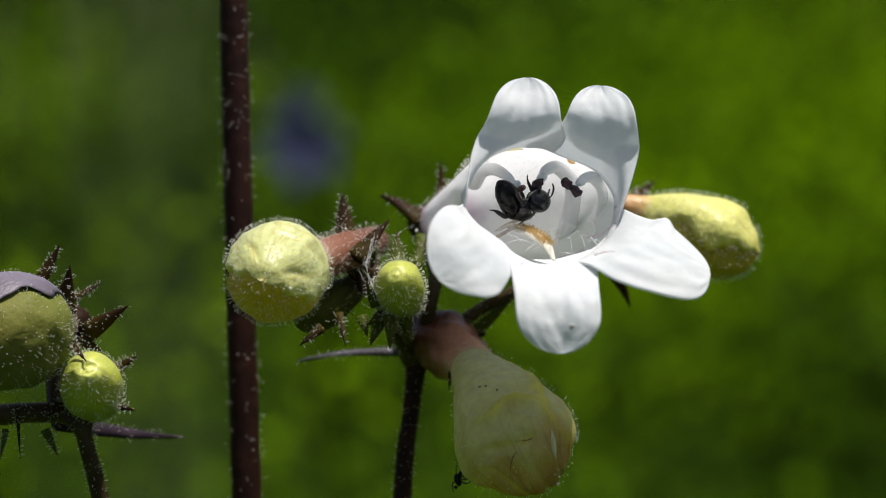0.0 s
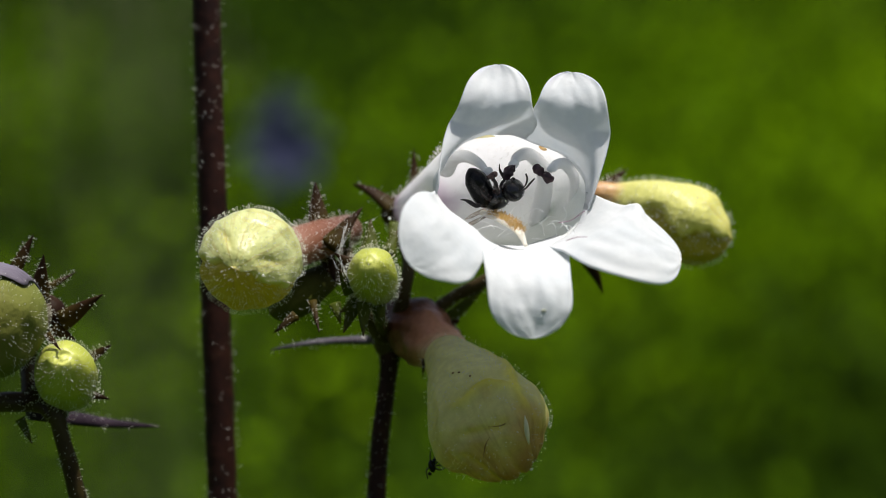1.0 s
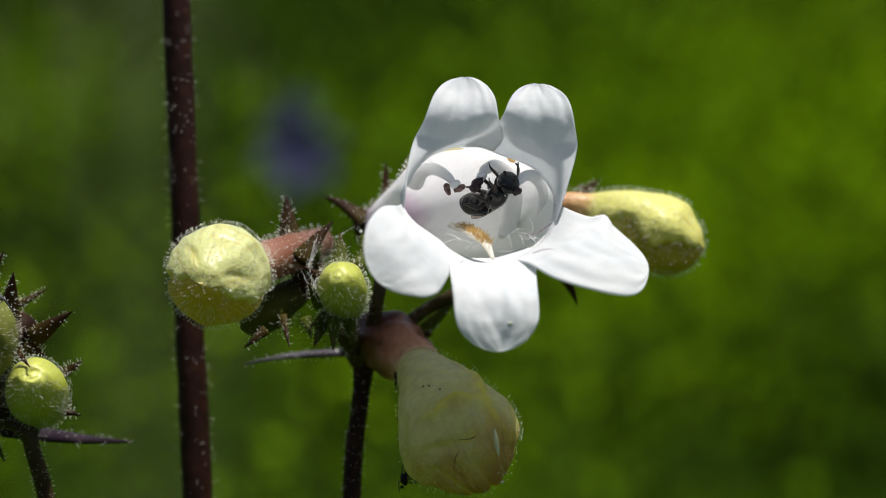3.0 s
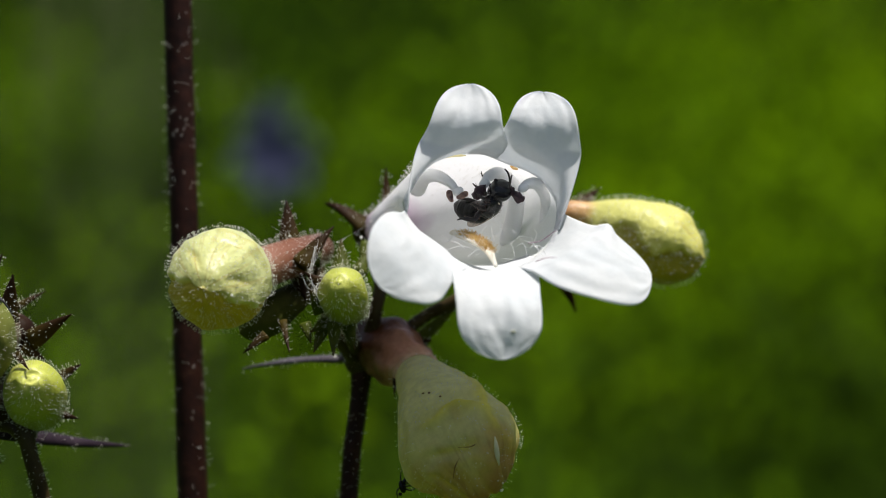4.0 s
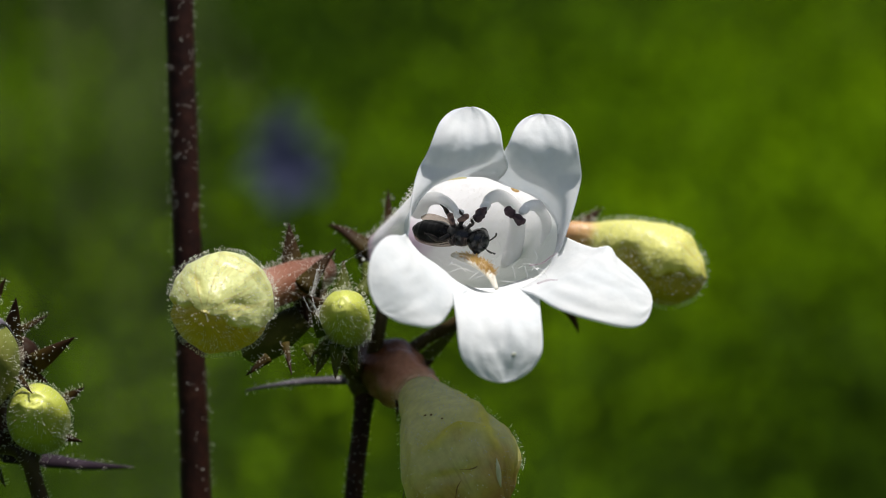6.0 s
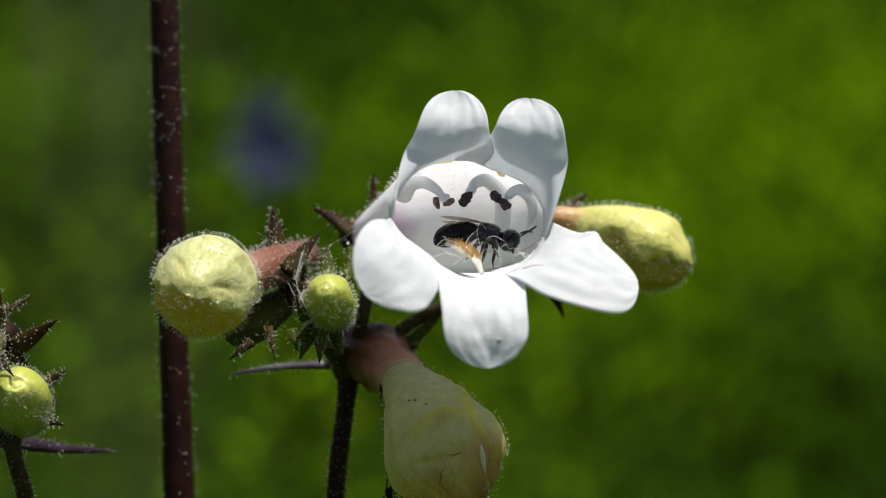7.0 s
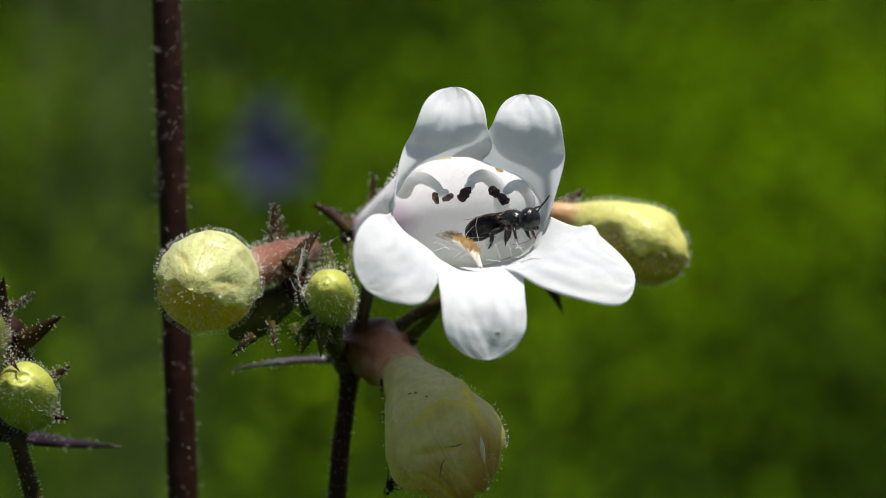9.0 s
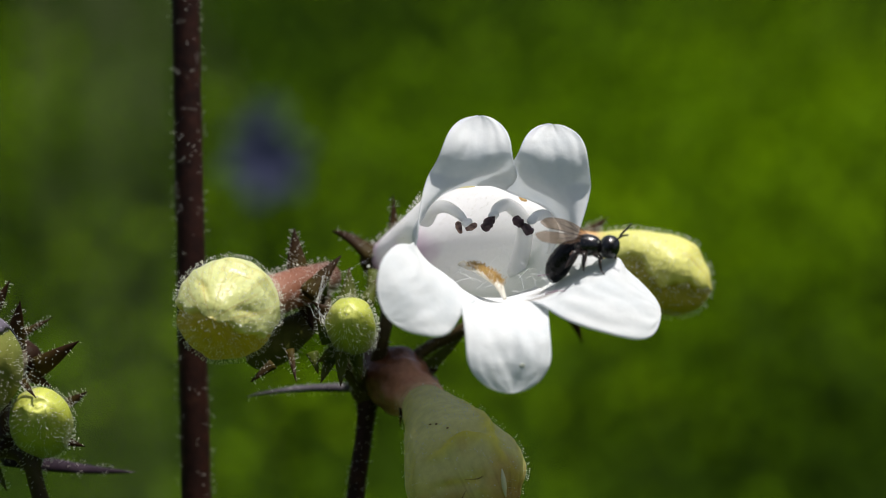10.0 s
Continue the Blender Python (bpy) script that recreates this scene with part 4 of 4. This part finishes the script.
# drooping bud
LOW = [(2.3, 10.5, -8.97), (3.26, 7, -10.5), (4.36, 3.4, -12.29), (5.17, 1.4, -13.67), (5.75, 0.6, -14.75), (6.23, 0.4, -15.67), (6.53, 0.8, -16.31), (6.66, 1.0, -16.61)]
LOW_R = [1.7, 2.55, 3.7, 4.35, 4.13, 3.16, 1.78, 0.12]
droop = bud(plant, LOW, LOW_R, BUD_PALE, "large drooping pale olive bud, wilting and creased", 700, 51, 0.04, 0.06, 0.34, lumps=0.05, crease=0.05, sides=120,
            runs=((((0.06, 152), (0.24, 142), (0.38, 132), (0.50, 126), (0.60, 136)), 0.40, 0.46), (((0.43, 58), (0.45, 78), (0.44, 95), (0.45, 112), (0.49, 136)), 0.36, 0.55),
                  (((0.54, 50), (0.59, 75), (0.60, 95), (0.56, 120)), 0.26, -0.34), (((0.2, 178), (0.35, 170), (0.5, 160), (0.66, 150)), 0.32, 0.16),
                  (((0.9, 70), (0.78, 60), (0.66, 50), (0.58, 40)), 0.22, -0.26), (((0.9, 100), (0.78, 96), (0.68, 88)), 0.22, -0.26), (((0.9, 125), (0.78, 124), (0.68, 116)), 0.22, -0.24)))
for a, w in ((0.30, 78), (0.31, 84), (0.36, 92), (0.56, 108), (0.80, 152)):
    p = on_bud(LOW, LOW_R, a, w, 0.01)
    part("speck", blob(bmesh.new(), tuple(p), (0.09, 0.06, 0.04), (1, 0, 0.3), (0, -1, 0), 8, 6, 0.4, 7), VEIN_BROWN, droop)
# brown pigment lines that also draw the dark of creases
for path in (((0.47, 104), (0.52, 116), (0.56, 126), (0.57, 140)), ((0.53, 118), (0.58, 112), (0.60, 98), (0.59, 84)), ((0.66, 62), (0.63, 72), (0.61, 80))):
    part("vein", loft(bmesh.new(), [tuple(on_bud(LOW, LOW_R, a, w, 0.0)) for a, w in path], [0.012] + [0.034] * (len(path) - 2) + [0.01], 6, 14), VEIN_BROWN, droop, "fine brown vein that darkens a crease")
part("calyx", loft(bmesh.new(), [(-2.27, 16.5, -6.52), (-1.26, 15.5, -6.7), (0.17, 14, -7.31), (1.33, 12.2, -8.19), (2.05, 11, -8.78), (2.25, 10.5, -8.97)], [1.22, 2.09, 2.38, 2.14, 1.83, 1.66], 30, 26, (0, -1, 0.2), 0.14, 9, scale=0.9, crease=0.05), CALYX_RED, plant, "shiny red-brown calyx of the drooping bud, sunlit highlight coloured in")
for a, w, r in ((0.78, 112, 0.11), (0.75, 116, 0.06), (0.80, 117, 0.07), (0.74, 110, 0.05)):
    part("dew_drop", blob(bmesh.new(), tuple(on_bud(LOW, LOW_R, a, w, 0.2)), (r, r, r), sides=12, n=8), HAIR, droop, "tiny bright dew drop")
split = [on_bud(LOW, LOW_R, a, w, 0.24) for a, w in ((0.60, 123), (0.635, 121), (0.67, 119), (0.70, 118))]
part("split_edge", loft(bmesh.new(), [tuple(p) for p in split], [(0.02, 0.05), (0.17, 0.2), (0.18, 0.2), (0.02, 0.05)], 10, 12, (0, -1, 0)), GLINT, plant, "thin split edge in the bud, coloured pale for its glint")
sepal(plant, (0.69, 12.00, -7.67), (0.46, 9.00, -10.51), 0.5, SEPAL, seed=53)
sepal(plant, (1.99, 14.00, -6.87), (3.35, 13.00, -6.41), 0.7, SEPAL, seed=54)

# bud behind the flower
bud(plant, [(13.18, 16.00, 3.27), (14.23, 16.00, 3.19), (15.19, 16.00, 3.01), (16.41, 16.00, 2.53), (18.46, 15.50, 1.70), (20.59, 15.00, 0.74), (22.37, 14.60, 0.04), (23.72, 14.30, -0.26), (24.28, 14.20, -0.35)],
    [1.0, 1.05, 1.15, 1.9, 2.7, 3.15, 2.75, 1.5, 0.1], BUD_GOLD, "plump yellow-green bud behind the open flower", 1600, 61, 0.08, 0.1, 0.36, lumps=0.03, crease=0.05, shelf=(0.28, -1, 0.28))
sepal(plant, (15.09, 19.00, 4.03), (16.62, 20.00, 5.29), 0.7, SEPAL, seed=62)
sepal(plant, (15.82, 20.00, 3.96), (15.00, 21.00, 4.96), 0.6, SEPAL_GREEN, seed=63)

# bract
sepal(plant, (-3.15, 16.50, -7.92), (-11.40, 17.00, -8.72), 0.62, BRACT, (0, -0.6, 1), (0, 0, 0.25), "bract", "narrow purple-grey bract", 60, 71, 0.3)

# ---------------------------------------------------------------- second plant
second = thing("beardtongue_plant", (-26.67, 5.00, -13.21), "beardtongue plant with dark pointed sepals and green buds", "flowering plant", "beardtongue plants")
bud(second, [(-27.75, 10.00, -5.39), (-28.69, 7.00, -5.65), (-29.83, 4.50, -5.74), (-30.85, 2.00, -5.84), (-32.00, -0.50, -6.09), (-32.96, -2.50, -6.34), (-33.44, -3.40, -6.47)], [1.2, 1.8, 3.3, 4.15, 3.9, 2.2, 0.1], BUD_MAUVE, "large bud, mauve above and olive below", 1100, 81, 0.04, 0.1, 0.3, flaps=((0.15, 0.95, 22, 60, 0.02),), hood=HOOD_MAUVE)
bud(second, [(-25.80, 8.00, -11.72), (-25.72, 6.00, -10.78), (-25.59, 3.00, -9.60), (-25.43, 0.80, -8.88), (-25.42, 0.40, -8.70)], [1.1, 2.1, 2.15, 1.1, 0.1], BUD_GREEN, "small round bright yellow-green bud", 700, 82, 0.06, 0.0, 0.3, crease=0.05)
for b, tip, w, s, mt in (((-29.55, 6.00, -2.21), (-28.22, 6.00, 0.29), 0.8, 83, SEPAL), ((-27.75, 5.00, -4.60), (-27.20, 4.00, -1.20), 1.3, 84, SEPAL), ((-27.48, 8.00, -3.66), (-25.42, 9.00, -2.49), 0.45, 85, SEPAL),
                         ((-26.18, 6.00, -6.12), (-23.03, 5.00, -4.14), 1.25, 86, SEPAL), ((-26.80, 6.00, -6.62), (-25.14, 6.00, -7.53), 0.9, 87, SEPAL), ((-23.97, 6.00, -8.78), (-22.51, 6.00, -7.87), 0.65, 88, SEPAL),
                         ((-24.64, 6.00, -11.36), (-22.53, 5.00, -11.84), 0.7, 89, SEPAL), ((-26.69, 2.00, -6.98), (-25.55, 0.40, -8.06), 0.45, 90, SEPAL), ((-27.42, 5.00, -10.97), (-28.93, 4.00, -12.24), 0.95, 91, SEPAL),
                         ((-31.07, 4.00, -11.50), (-30.68, 3.00, -15.21), 0.3, 92, SEPAL), ((-31.90, 4.00, -13.15), (-32.15, 3.00, -15.34), 0.4, 93, SEPAL_GREEN), ((-29.30, 6.00, -13.28), (-28.38, 6.00, -15.19), 0.6, 94, SEPAL_GREEN)):
    sepal(second, b, tip, w * 0.82, mt, seed=s, hairs=60)
part("calyx", blob(bmesh.new(), (-27.40, 8.00, -5.63), (1.3, 1.5, 1.5), (1, 0, 0.1), (0, -1, 0), 14, 10, 0.15, 5), SEPAL, second, "dark red-brown calyx")
sepal(second, (-29.09, 9.00, -12.84), (-19.99, 17.00, -14.60), 1.15, BRACT_DARK, (0, -0.8, 0.6), (0, 0, -0.25), "bract", "long dark purple bract", 120, 95)
stem(second, [(-32.63, 6.00, -12.24), (-29.71, 6.00, -12.03), (-27.63, 6.00, -12.24), (-26.53, 5.50, -13.24)], [0.8, 0.75, 0.7, 0.65], STALK, "", 120, 96, "peduncle")
stem(second, [(-28.24, 8.00, -6.26), (-28.95, 8.00, -8.78), (-28.47, 6.00, -11.61)], [0.7, 0.6, 0.7], STALK, "", 60, 97, "pedicel")
stem(second, [(-25.80, 8.00, -11.56), (-26.09, 7.00, -12.42), (-26.55, 6.00, -13.28)], [0.6, 0.5, 0.6], STALK, "", 30, 99, "pedicel")
base2 = (-24.84, 7.00, -20.45)
stem(second, [(-26.65, 5.50, -11.67), (-26.32, 5.50, -13.87), (-25.68, 6.00, -16.60), base2], [0.75, 0.62, 0.62, 0.66], STALK, "", 200, 98)
part("lower_stem", loft(bmesh.new(), [base2, tuple(vec(base2).lerp(vec(down_to_ground(base2, (0.03, 0.05))), 0.4)), down_to_ground(base2, (0.03, 0.05))], [0.7, 1.2, 1.8], 12, 20), STALK, second)


# ---------------------------------------------------------------- gnat on the drooping bud
def gnat():
    c = vec((1.09, 5.00, -16.93))
    th = thing("gnat", tuple(c), "tiny black gnat hanging from the drooping bud", "insect")
    bm = bmesh.new()
    blob(bm, tuple(c), (0.48, 0.26, 0.26), (0.3, 0, -1))
    part("body", bm, BEE_DULL, th)
    part("head", blob(bmesh.new(), tuple(c + vec((-0.156, 0, -0.546))), (0.15, 0.13, 0.13)), BEE_DULL, th)
    part("abdomen", loft(bmesh.new(), [tuple(c + vec((0.065, 0, 0.26))), tuple(c + vec((0.39, 0, 0.78))), tuple(c + vec((0.715, -0.13, 1.235)))], [0.15, 0.13, 0.06], 8, 10), BEE_DULL, th)
    for a, b in (((-0.1, 0, 0.5), (-0.05, 0, 1.0)), ((0.6, 0, 0.1), (0.95, 0, 0.35)), ((0.5, 0, -0.2), (1.0, 0, 0.15)), ((-0.3, 0, -0.2), (-0.25, 0, -0.7)), ((0.45, 0, 0.35), (0.8, -0.2, 0.75))):
        part("leg", loft(bmesh.new(), [tuple(c), tuple(c + vec(a) * 1.3), tuple(c + vec(b) * 1.3)], [0.07, 0.05, 0.03], 6, 8), BEE_LEG, th)


gnat()


# ---------------------------------------------------------------- bee
def thorax_skin():
    return blob(bmesh.new(), (0, 0, 0), (1.08, 0.88, 0.86), (1, 0, 0), (0, 0, 1), 20, 16, 0.05, 2, 0.42)


def bee():
    th = tagged(new("small_carpenter_bee"), "small shiny black bee with smoky wings", "bee")
    th.empty_display_size = 0.002
    thorax = bmesh.new()
    blob(thorax, (0, 0, 0), (1.08, 0.88, 0.86), (1, 0, 0), (0, 0, 1), 20, 16, 0.05, 2, 0.42)
    blob(thorax, (-0.75, 0, -0.05), (0.5, 0.6, 0.58), (1, 0, 0), (0, 0, 1), 16, 10)
    own_part("thorax", thorax, BEE, th)
    for s in (-1, 1):
        own_part("collar_mark", blob(bmesh.new(), (0.82, 0.5 * s, 0.32), (0.16, 0.06, 0.05), (0, 0.5 * s, 1), (1, 0, 0), 8, 6), BEE_WHITE, th, "small ivory collar mark")
    fuzz = hairs_on(thorax_skin(), 260, 0.16, 0.008, 0, 5, spread=0.6)
    own_part("short_hairs", fuzz, ANTHER_TAN, th, "sparse short pale hairs")
    head = bmesh.new()
    blob(head, (0.70, 0, 0), (0.80, 1.0, 0.94), (1, 0, -0.15), (0, 0, 1), 20, 14, 0.04, 3, 0.4)
    feelers = []
    hd = own_part("head", head, BEE, th, "", pose(0.00098, 0, 0.0))
    for s in (-1, 1):
        own_part("eye", blob(bmesh.new(), (0.80, 0.73 * s, 0.05), (0.56, 0.27, 0.42), (0.3, 0, 1), (0, s, 0), 14, 10), BEE_DULL, hd, "large oval black eye")
        feelers.append((s, own_part("antenna", loft(bmesh.new(), [(0, 0, 0), (0.12, 0.18 * s, 0.32), (0.34, 0.32 * s, 0.52 if s < 0 else 0.7), (0.7, 0.42 * s, 0.68 if s < 0 else 1.12), (1.08, 0.46 * s, 0.7 if s < 0 else 1.6)], [0.055, 0.05, 0.075, 0.08, 0.06], 8, 14), BEE_LEG, hd, "elbowed black antenna", pose(0.00120, 0.0002 * s, 0.0003))))
        own_part("mandible", loft(bmesh.new(), [(1.08, 0.3 * s, -0.52), (1.25, 0.2 * s, -0.76), (1.27, 0.03 * s, -0.9)], [0.13, 0.1, 0.03], 8, 8), BEE_LEG, hd)
    ab = bmesh.new()
    loft(ab, [(0.25, 0, 0), (-0.1, 0, 0), (-0.75, 0, 0.04), (-1.75, 0, 0.04), (-2.6, 0, -0.14), (-3.15, 0, -0.42), (-3.38, 0, -0.6), (-3.44, 0, -0.66)], [0.33, 0.62, 0.87, 0.95, 0.89, 0.56, 0.22, 0.03], 22, 48, (0, 0, 1))
    ab.verts.ensure_lookup_table()
    for v in ab.verts:
        x = -v.co.x
        if x > 0.3:
            ph = ((x - 0.3) / 0.62) % 1.0
            k = 1 - 0.05 * max(0.0, 1 - ph * 5)
            v.co.y *= k
            v.co.z *= k
    abd = own_part("abdomen", ab, BEE_DULL, th, "banded black abdomen", pose(-0.00105, 0, -0.0001))
    wings = []
    for s in (-1, 1):
        w = bmesh.new()
        loft(w, [(0, 0, 0), (-0.7, 0.16 * s, 0), (-2.1, 0.28 * s, 0.02), (-3.4, 0.2 * s, 0), (-4.0, 0.06 * s, 0)], [(0.1, 0.03), (0.34, 0.012), (0.52, 0.012), (0.46, 0.012), (0.08, 0.01)], 18, 20, (0, 0, 1))
        wing = own_part("wing", w, WING, th, "smoky translucent wing")
        for k, (a, b) in enumerate((((0, -0.1), (-3.3, -0.25)), ((-0.5, 0.05), (-2.6, 0.35)), ((-0.9, 0.25), (-2.2, 0.75)))):
            own_part("vein", loft(bmesh.new(), [(a[0], a[1] * s, 0.02), ((a[0] + b[0]) / 2, (a[1] + b[1]) / 2 * s + 0.04 * s, 0.02), (b[0], b[1] * s, 0.02)], [0.03, 0.025, 0.012], 5, 8), BEE_LEG, wing)
        wings.append((s, wing))
    legs = []
    for s in (-1, 1):
        for k, (x, out, fx) in enumerate(((0.55, 0.75, 0.75), (-0.1, 0.95, 0.1), (-0.6, 1.0, -0.75))):
            g = bmesh.new()
            thick = 0.13 + 0.03 * k
            loft(g, [(0, 0, 0), (fx * 0.25, out * 0.55 * s, -0.15), (fx * 0.6, out * 0.9 * s, -0.25), (fx * 0.8, out * 1.0 * s, -0.8), (fx * 1.0, out * 1.05 * s, -1.2), (fx * 1.35, out * 1.15 * s, -1.5)],
                 [thick, thick * 1.15, thick * 0.9, thick * 0.95, thick * 0.5, 0.03], 9, 26, (1, 0, 0))
            fuzz = hairs_on(g, 60, 0.14, 0.012, 0, 40 + k)
            for f in fuzz.faces:
                f.smooth = False
            leg = own_part("leg", g, BEE_LEG, th, "", pose(x * 0.001, 0.00035 * s, -0.0005))
            own_part("bristles", fuzz, ANTHER_TAN, leg, "fine pale bristles")
            legs.append((s, k, x, leg))
    return th, abd, wings, legs, feelers


carpenter_bee, abdomen, wings, legs, feelers = bee()
carpenter_bee.scale = (0.9, 0.9, 0.9)


# ---------------------------------------------------------------- movement
def motions():
    body = [
        (0, pose(0.00580, 0.00009, 0.00282, -157.0, -32.4, -36.4)),
        (0.4, pose(0.00612, 0.00008, 0.00279, -156.9, -32.6, -36.7)),
        (0.8, pose(0.00567, 0.00003, 0.00255, -159.4, -28.5, -31.2)),
        (1.2, pose(0.00622, 0.00011, 0.00292, -157.5, -33.5, -32.0)),
        (1.6, pose(0.00658, 0.00074, 0.00326, -149.6, -37.5, -27.5)),
        (2, pose(0.00686, 0.00075, 0.00330, -149.8, -35.9, -27.7)),
        (2.4, pose(0.00729, 0.00079, 0.00351, -139.6, -52.5, -42.3)),
        (2.7, pose(0.00810, 0.00081, 0.00358, -146.8, -45.1, -33.1)),
        (3.8, pose(0.00807, 0.00079, 0.00349, -142.1, -53.2, -38.2)),
        (4.1, pose(0.00724, 0.00078, 0.00347, -141.1, -53.0, -40.1)),
        (4.4, pose(0.00710, 0.00080, 0.00356, -153.0, -39.7, -29.8)),
        (4.7, pose(0.00645, 0.00011, 0.00270, -163.6, -32.6, -25.3)),
        (5, pose(0.00517, 0.00110, 0.00278, -158.9, -2.9, -37.3)),
        (5.3, pose(0.00521, 0.00116, 0.00307, -151.4, 1.8, -44.6)),
        (5.6, pose(0.00523, 0.00119, 0.00320, -149.0, 3.6, -47.6)),
        (5.9, pose(0.00522, 0.00063, 0.00295, -134.6, 10.1, -34.3)),
        (6.2, pose(0.00547, 0.00113, 0.00292, -113.8, 5.6, -22.0)),
        (6.75, pose(0.00723, 0.00003, 0.00252, -63.0, 10.9, -16.6)),
        (7.3, pose(0.00897, -0.00061, 0.00192, -6.7, 19.0, -4.2)),
        (7.6, pose(0.00786, -0.00056, 0.00216, -6.3, 5.5, -1.2)),
        (7.9, pose(0.00827, -0.00055, 0.00221, -3.5, 3.1, -0.7)),
        (8.2, pose(0.00938, -0.00108, 0.00212, -1.0, 14.2, -3.1)),
        (8.5, pose(0.00916, -0.00156, 0.00227, -2.9, 4.9, -24.0)),
        (8.8, pose(0.00937, -0.00250, 0.00265, -0.6, -12.8, -26.1)),
        (9.1, pose(0.01043, -0.00285, 0.00341, -0.5, -7.0, -39.4)),
        (9.3, pose(0.01117, -0.00385, 0.00351, -0.6, -6.4, -34.1)),
        (9.5, pose(0.01151, -0.00445, 0.00314, 1.1, -7.5, -9.0)),
        (9.7, pose(0.01255, -0.00488, 0.00349, -4.9, -4.4, -6.5)),
        (10, pose(0.01343, -0.00525, 0.00417, -5.5, 3.7, -7.9)),
    ]
    walk(carpenter_bee, body)
    walk(abdomen, [
        (0, pose(-0.00105, 0, -0.0001, 0.0, -55.2, -153.6)),
        (0.4, pose(-0.00105, 0, -0.0001, 0.0, -55.0, -153.3)),
        (0.8, pose(-0.00105, 0, -0.0001, 0.0, -59.3, -149.3)),
        (1.2, pose(-0.00105, 0, -0.0001, 0.0, -69.0, -102.4)),
        (1.6, pose(-0.00105, 0, -0.0001, 0.0, -38.8, 25.9)),
        (2, pose(-0.00105, 0, -0.0001, 0.0, -43.2, 30.2)),
        (2.4, pose(-0.00105, 0, -0.0001, 0.0, -31.2, 34.5)),
        (2.7, pose(-0.00105, 0, -0.0001, 0.0, -10.2, 38.0)),
        (3.8, pose(-0.00105, 0, -0.0001, 0.0, -23.5, 52.9)),
        (4.1, pose(-0.00105, 0, -0.0001, 0.0, -23.6, 50.9)),
        (4.4, pose(-0.00105, 0, -0.0001, 0.0, -15.7, 29.3)),
        (4.7, pose(-0.00105, 0, -0.0001, 0.0, -68.0, 15.7)),
        (5, pose(-0.00105, 0, -0.0001, -0.0, -23.6, 12.5)),
        (5.3, pose(-0.00105, 0, -0.0001, 0.0, -16.9, 6.2)),
        (5.6, pose(-0.00105, 0, -0.0001, -0.0, -8.6, 4.0)),
        (5.9, pose(-0.00105, 0, -0.0001, 0.0, 16.9, 0.8)),
        (6.2, pose(-0.00105, 0, -0.0001, -0.0, 22.9, -14.2)),
        (6.75, pose(-0.00105, 0, -0.0001, 0.0, -9.3, -20.4)),
        (7.3, pose(-0.00105, 0, -0.0001, 0.0, -30.8, -5.4)),
        (7.6, pose(-0.00105, 0, -0.0001, 0.0, -9.5, -7.3)),
        (7.9, pose(-0.00105, 0, -0.0001, -0.0, -7.2, -7.1)),
        (8.2, pose(-0.00105, 0, -0.0001, -0.0, -12.9, -5.6)),
        (8.5, pose(-0.00105, 0, -0.0001, 0.0, -13.0, 7.3)),
        (8.8, pose(-0.00105, 0, -0.0001, 0.0, 1.3, 5.0)),
        (9.1, pose(-0.00105, 0, -0.0001, 0.0, -17.7, 5.4)),
        (9.3, pose(-0.00105, 0, -0.0001, 0.0, -19.0, 1.7)),
        (9.5, pose(-0.00105, 0, -0.0001, -0.0, -39.4, -21.7)),
        (9.7, pose(-0.00105, 0, -0.0001, 0.0, -48.4, -35.3)),
        (10, pose(-0.00105, 0, -0.0001, 0.0, -54.9, -25.0)),
    ])
    for s, wing in wings:
        lift = [(0, -3, 5), (6.2, -3, 5), (6.9, -10, 5), (8.0, -9, 5), (9.0, -5, 6), (9.3, -14, 7), (9.5, -24, 8), (9.7, -4, 14), (10.0, 8, 16)] if s > 0 else [(0, -4, 4), (6.2, -4, 4), (6.9, -11, 4), (8.0, -10, 4), (9.0, -5, 5), (9.3, -15, 5), (9.5, -26, 5), (9.7, -8, 8), (10.0, 0, 12)]
        rows = []
        for t in sorted({t for t, _, _ in lift} | {1.3, 1.7, 2.2, 2.7, 3.8, 4.2, 4.5, 5.0, 5.6}):
            up = float(np.interp(t, [a for a, _, _ in lift], [b for _, b, _ in lift]))
            out = float(np.interp(t, [a for a, _, _ in lift], [c for _, _, c in lift]))
            yaw = float(np.interp(t, [1.3, 1.7, 2.7, 4.2, 4.5, 5.0, 6.2], [0, 24, 32, 38, 24, 8, 0]))
            dip = float(np.interp(t, [1.3, 1.7, 2.7, 4.2, 4.5, 5.0, 6.2], [0, -22, -8, -14, -10, -10, 0]))
            rows.append((t, pose(-0.0001, 0.00035 * s, 0.00066, float(np.interp(t, [9.0, 9.3, 9.5, 10.0], [0, 14, 48, 58])), up + dip, yaw - s * out)))
        walk(wing, rows)
    for s, feeler in feelers:
        rows = []
        for i in range(41):
            t = i * 0.25
            low = 75 * max(0.0, min(1.0, (6.9 - t) / 0.9))
            rows.append((t, pose(0.00120, 0.0002 * s, 0.0003, 0, low + 9 * math.sin(4.3 * t + s), 10 * math.sin(3.1 * t + 2 * s))))
        walk(feeler, rows)
    for s, k, x, leg in legs:
        rows = []
        for i in range(41):
            t = i * 0.25
            pace = 16 if 5.5 < t < 9.9 else 9
            swing = pace * math.sin(2 * math.pi * 1.6 * t + k * 2.1 + (0 if s > 0 else math.pi))
            rows.append((t, pose(x * 0.001, 0.00035 * s, -0.0005, 8 * math.sin(5 * t + k) * s, 0.5 * swing, swing)))
        walk(leg, rows)


motions()
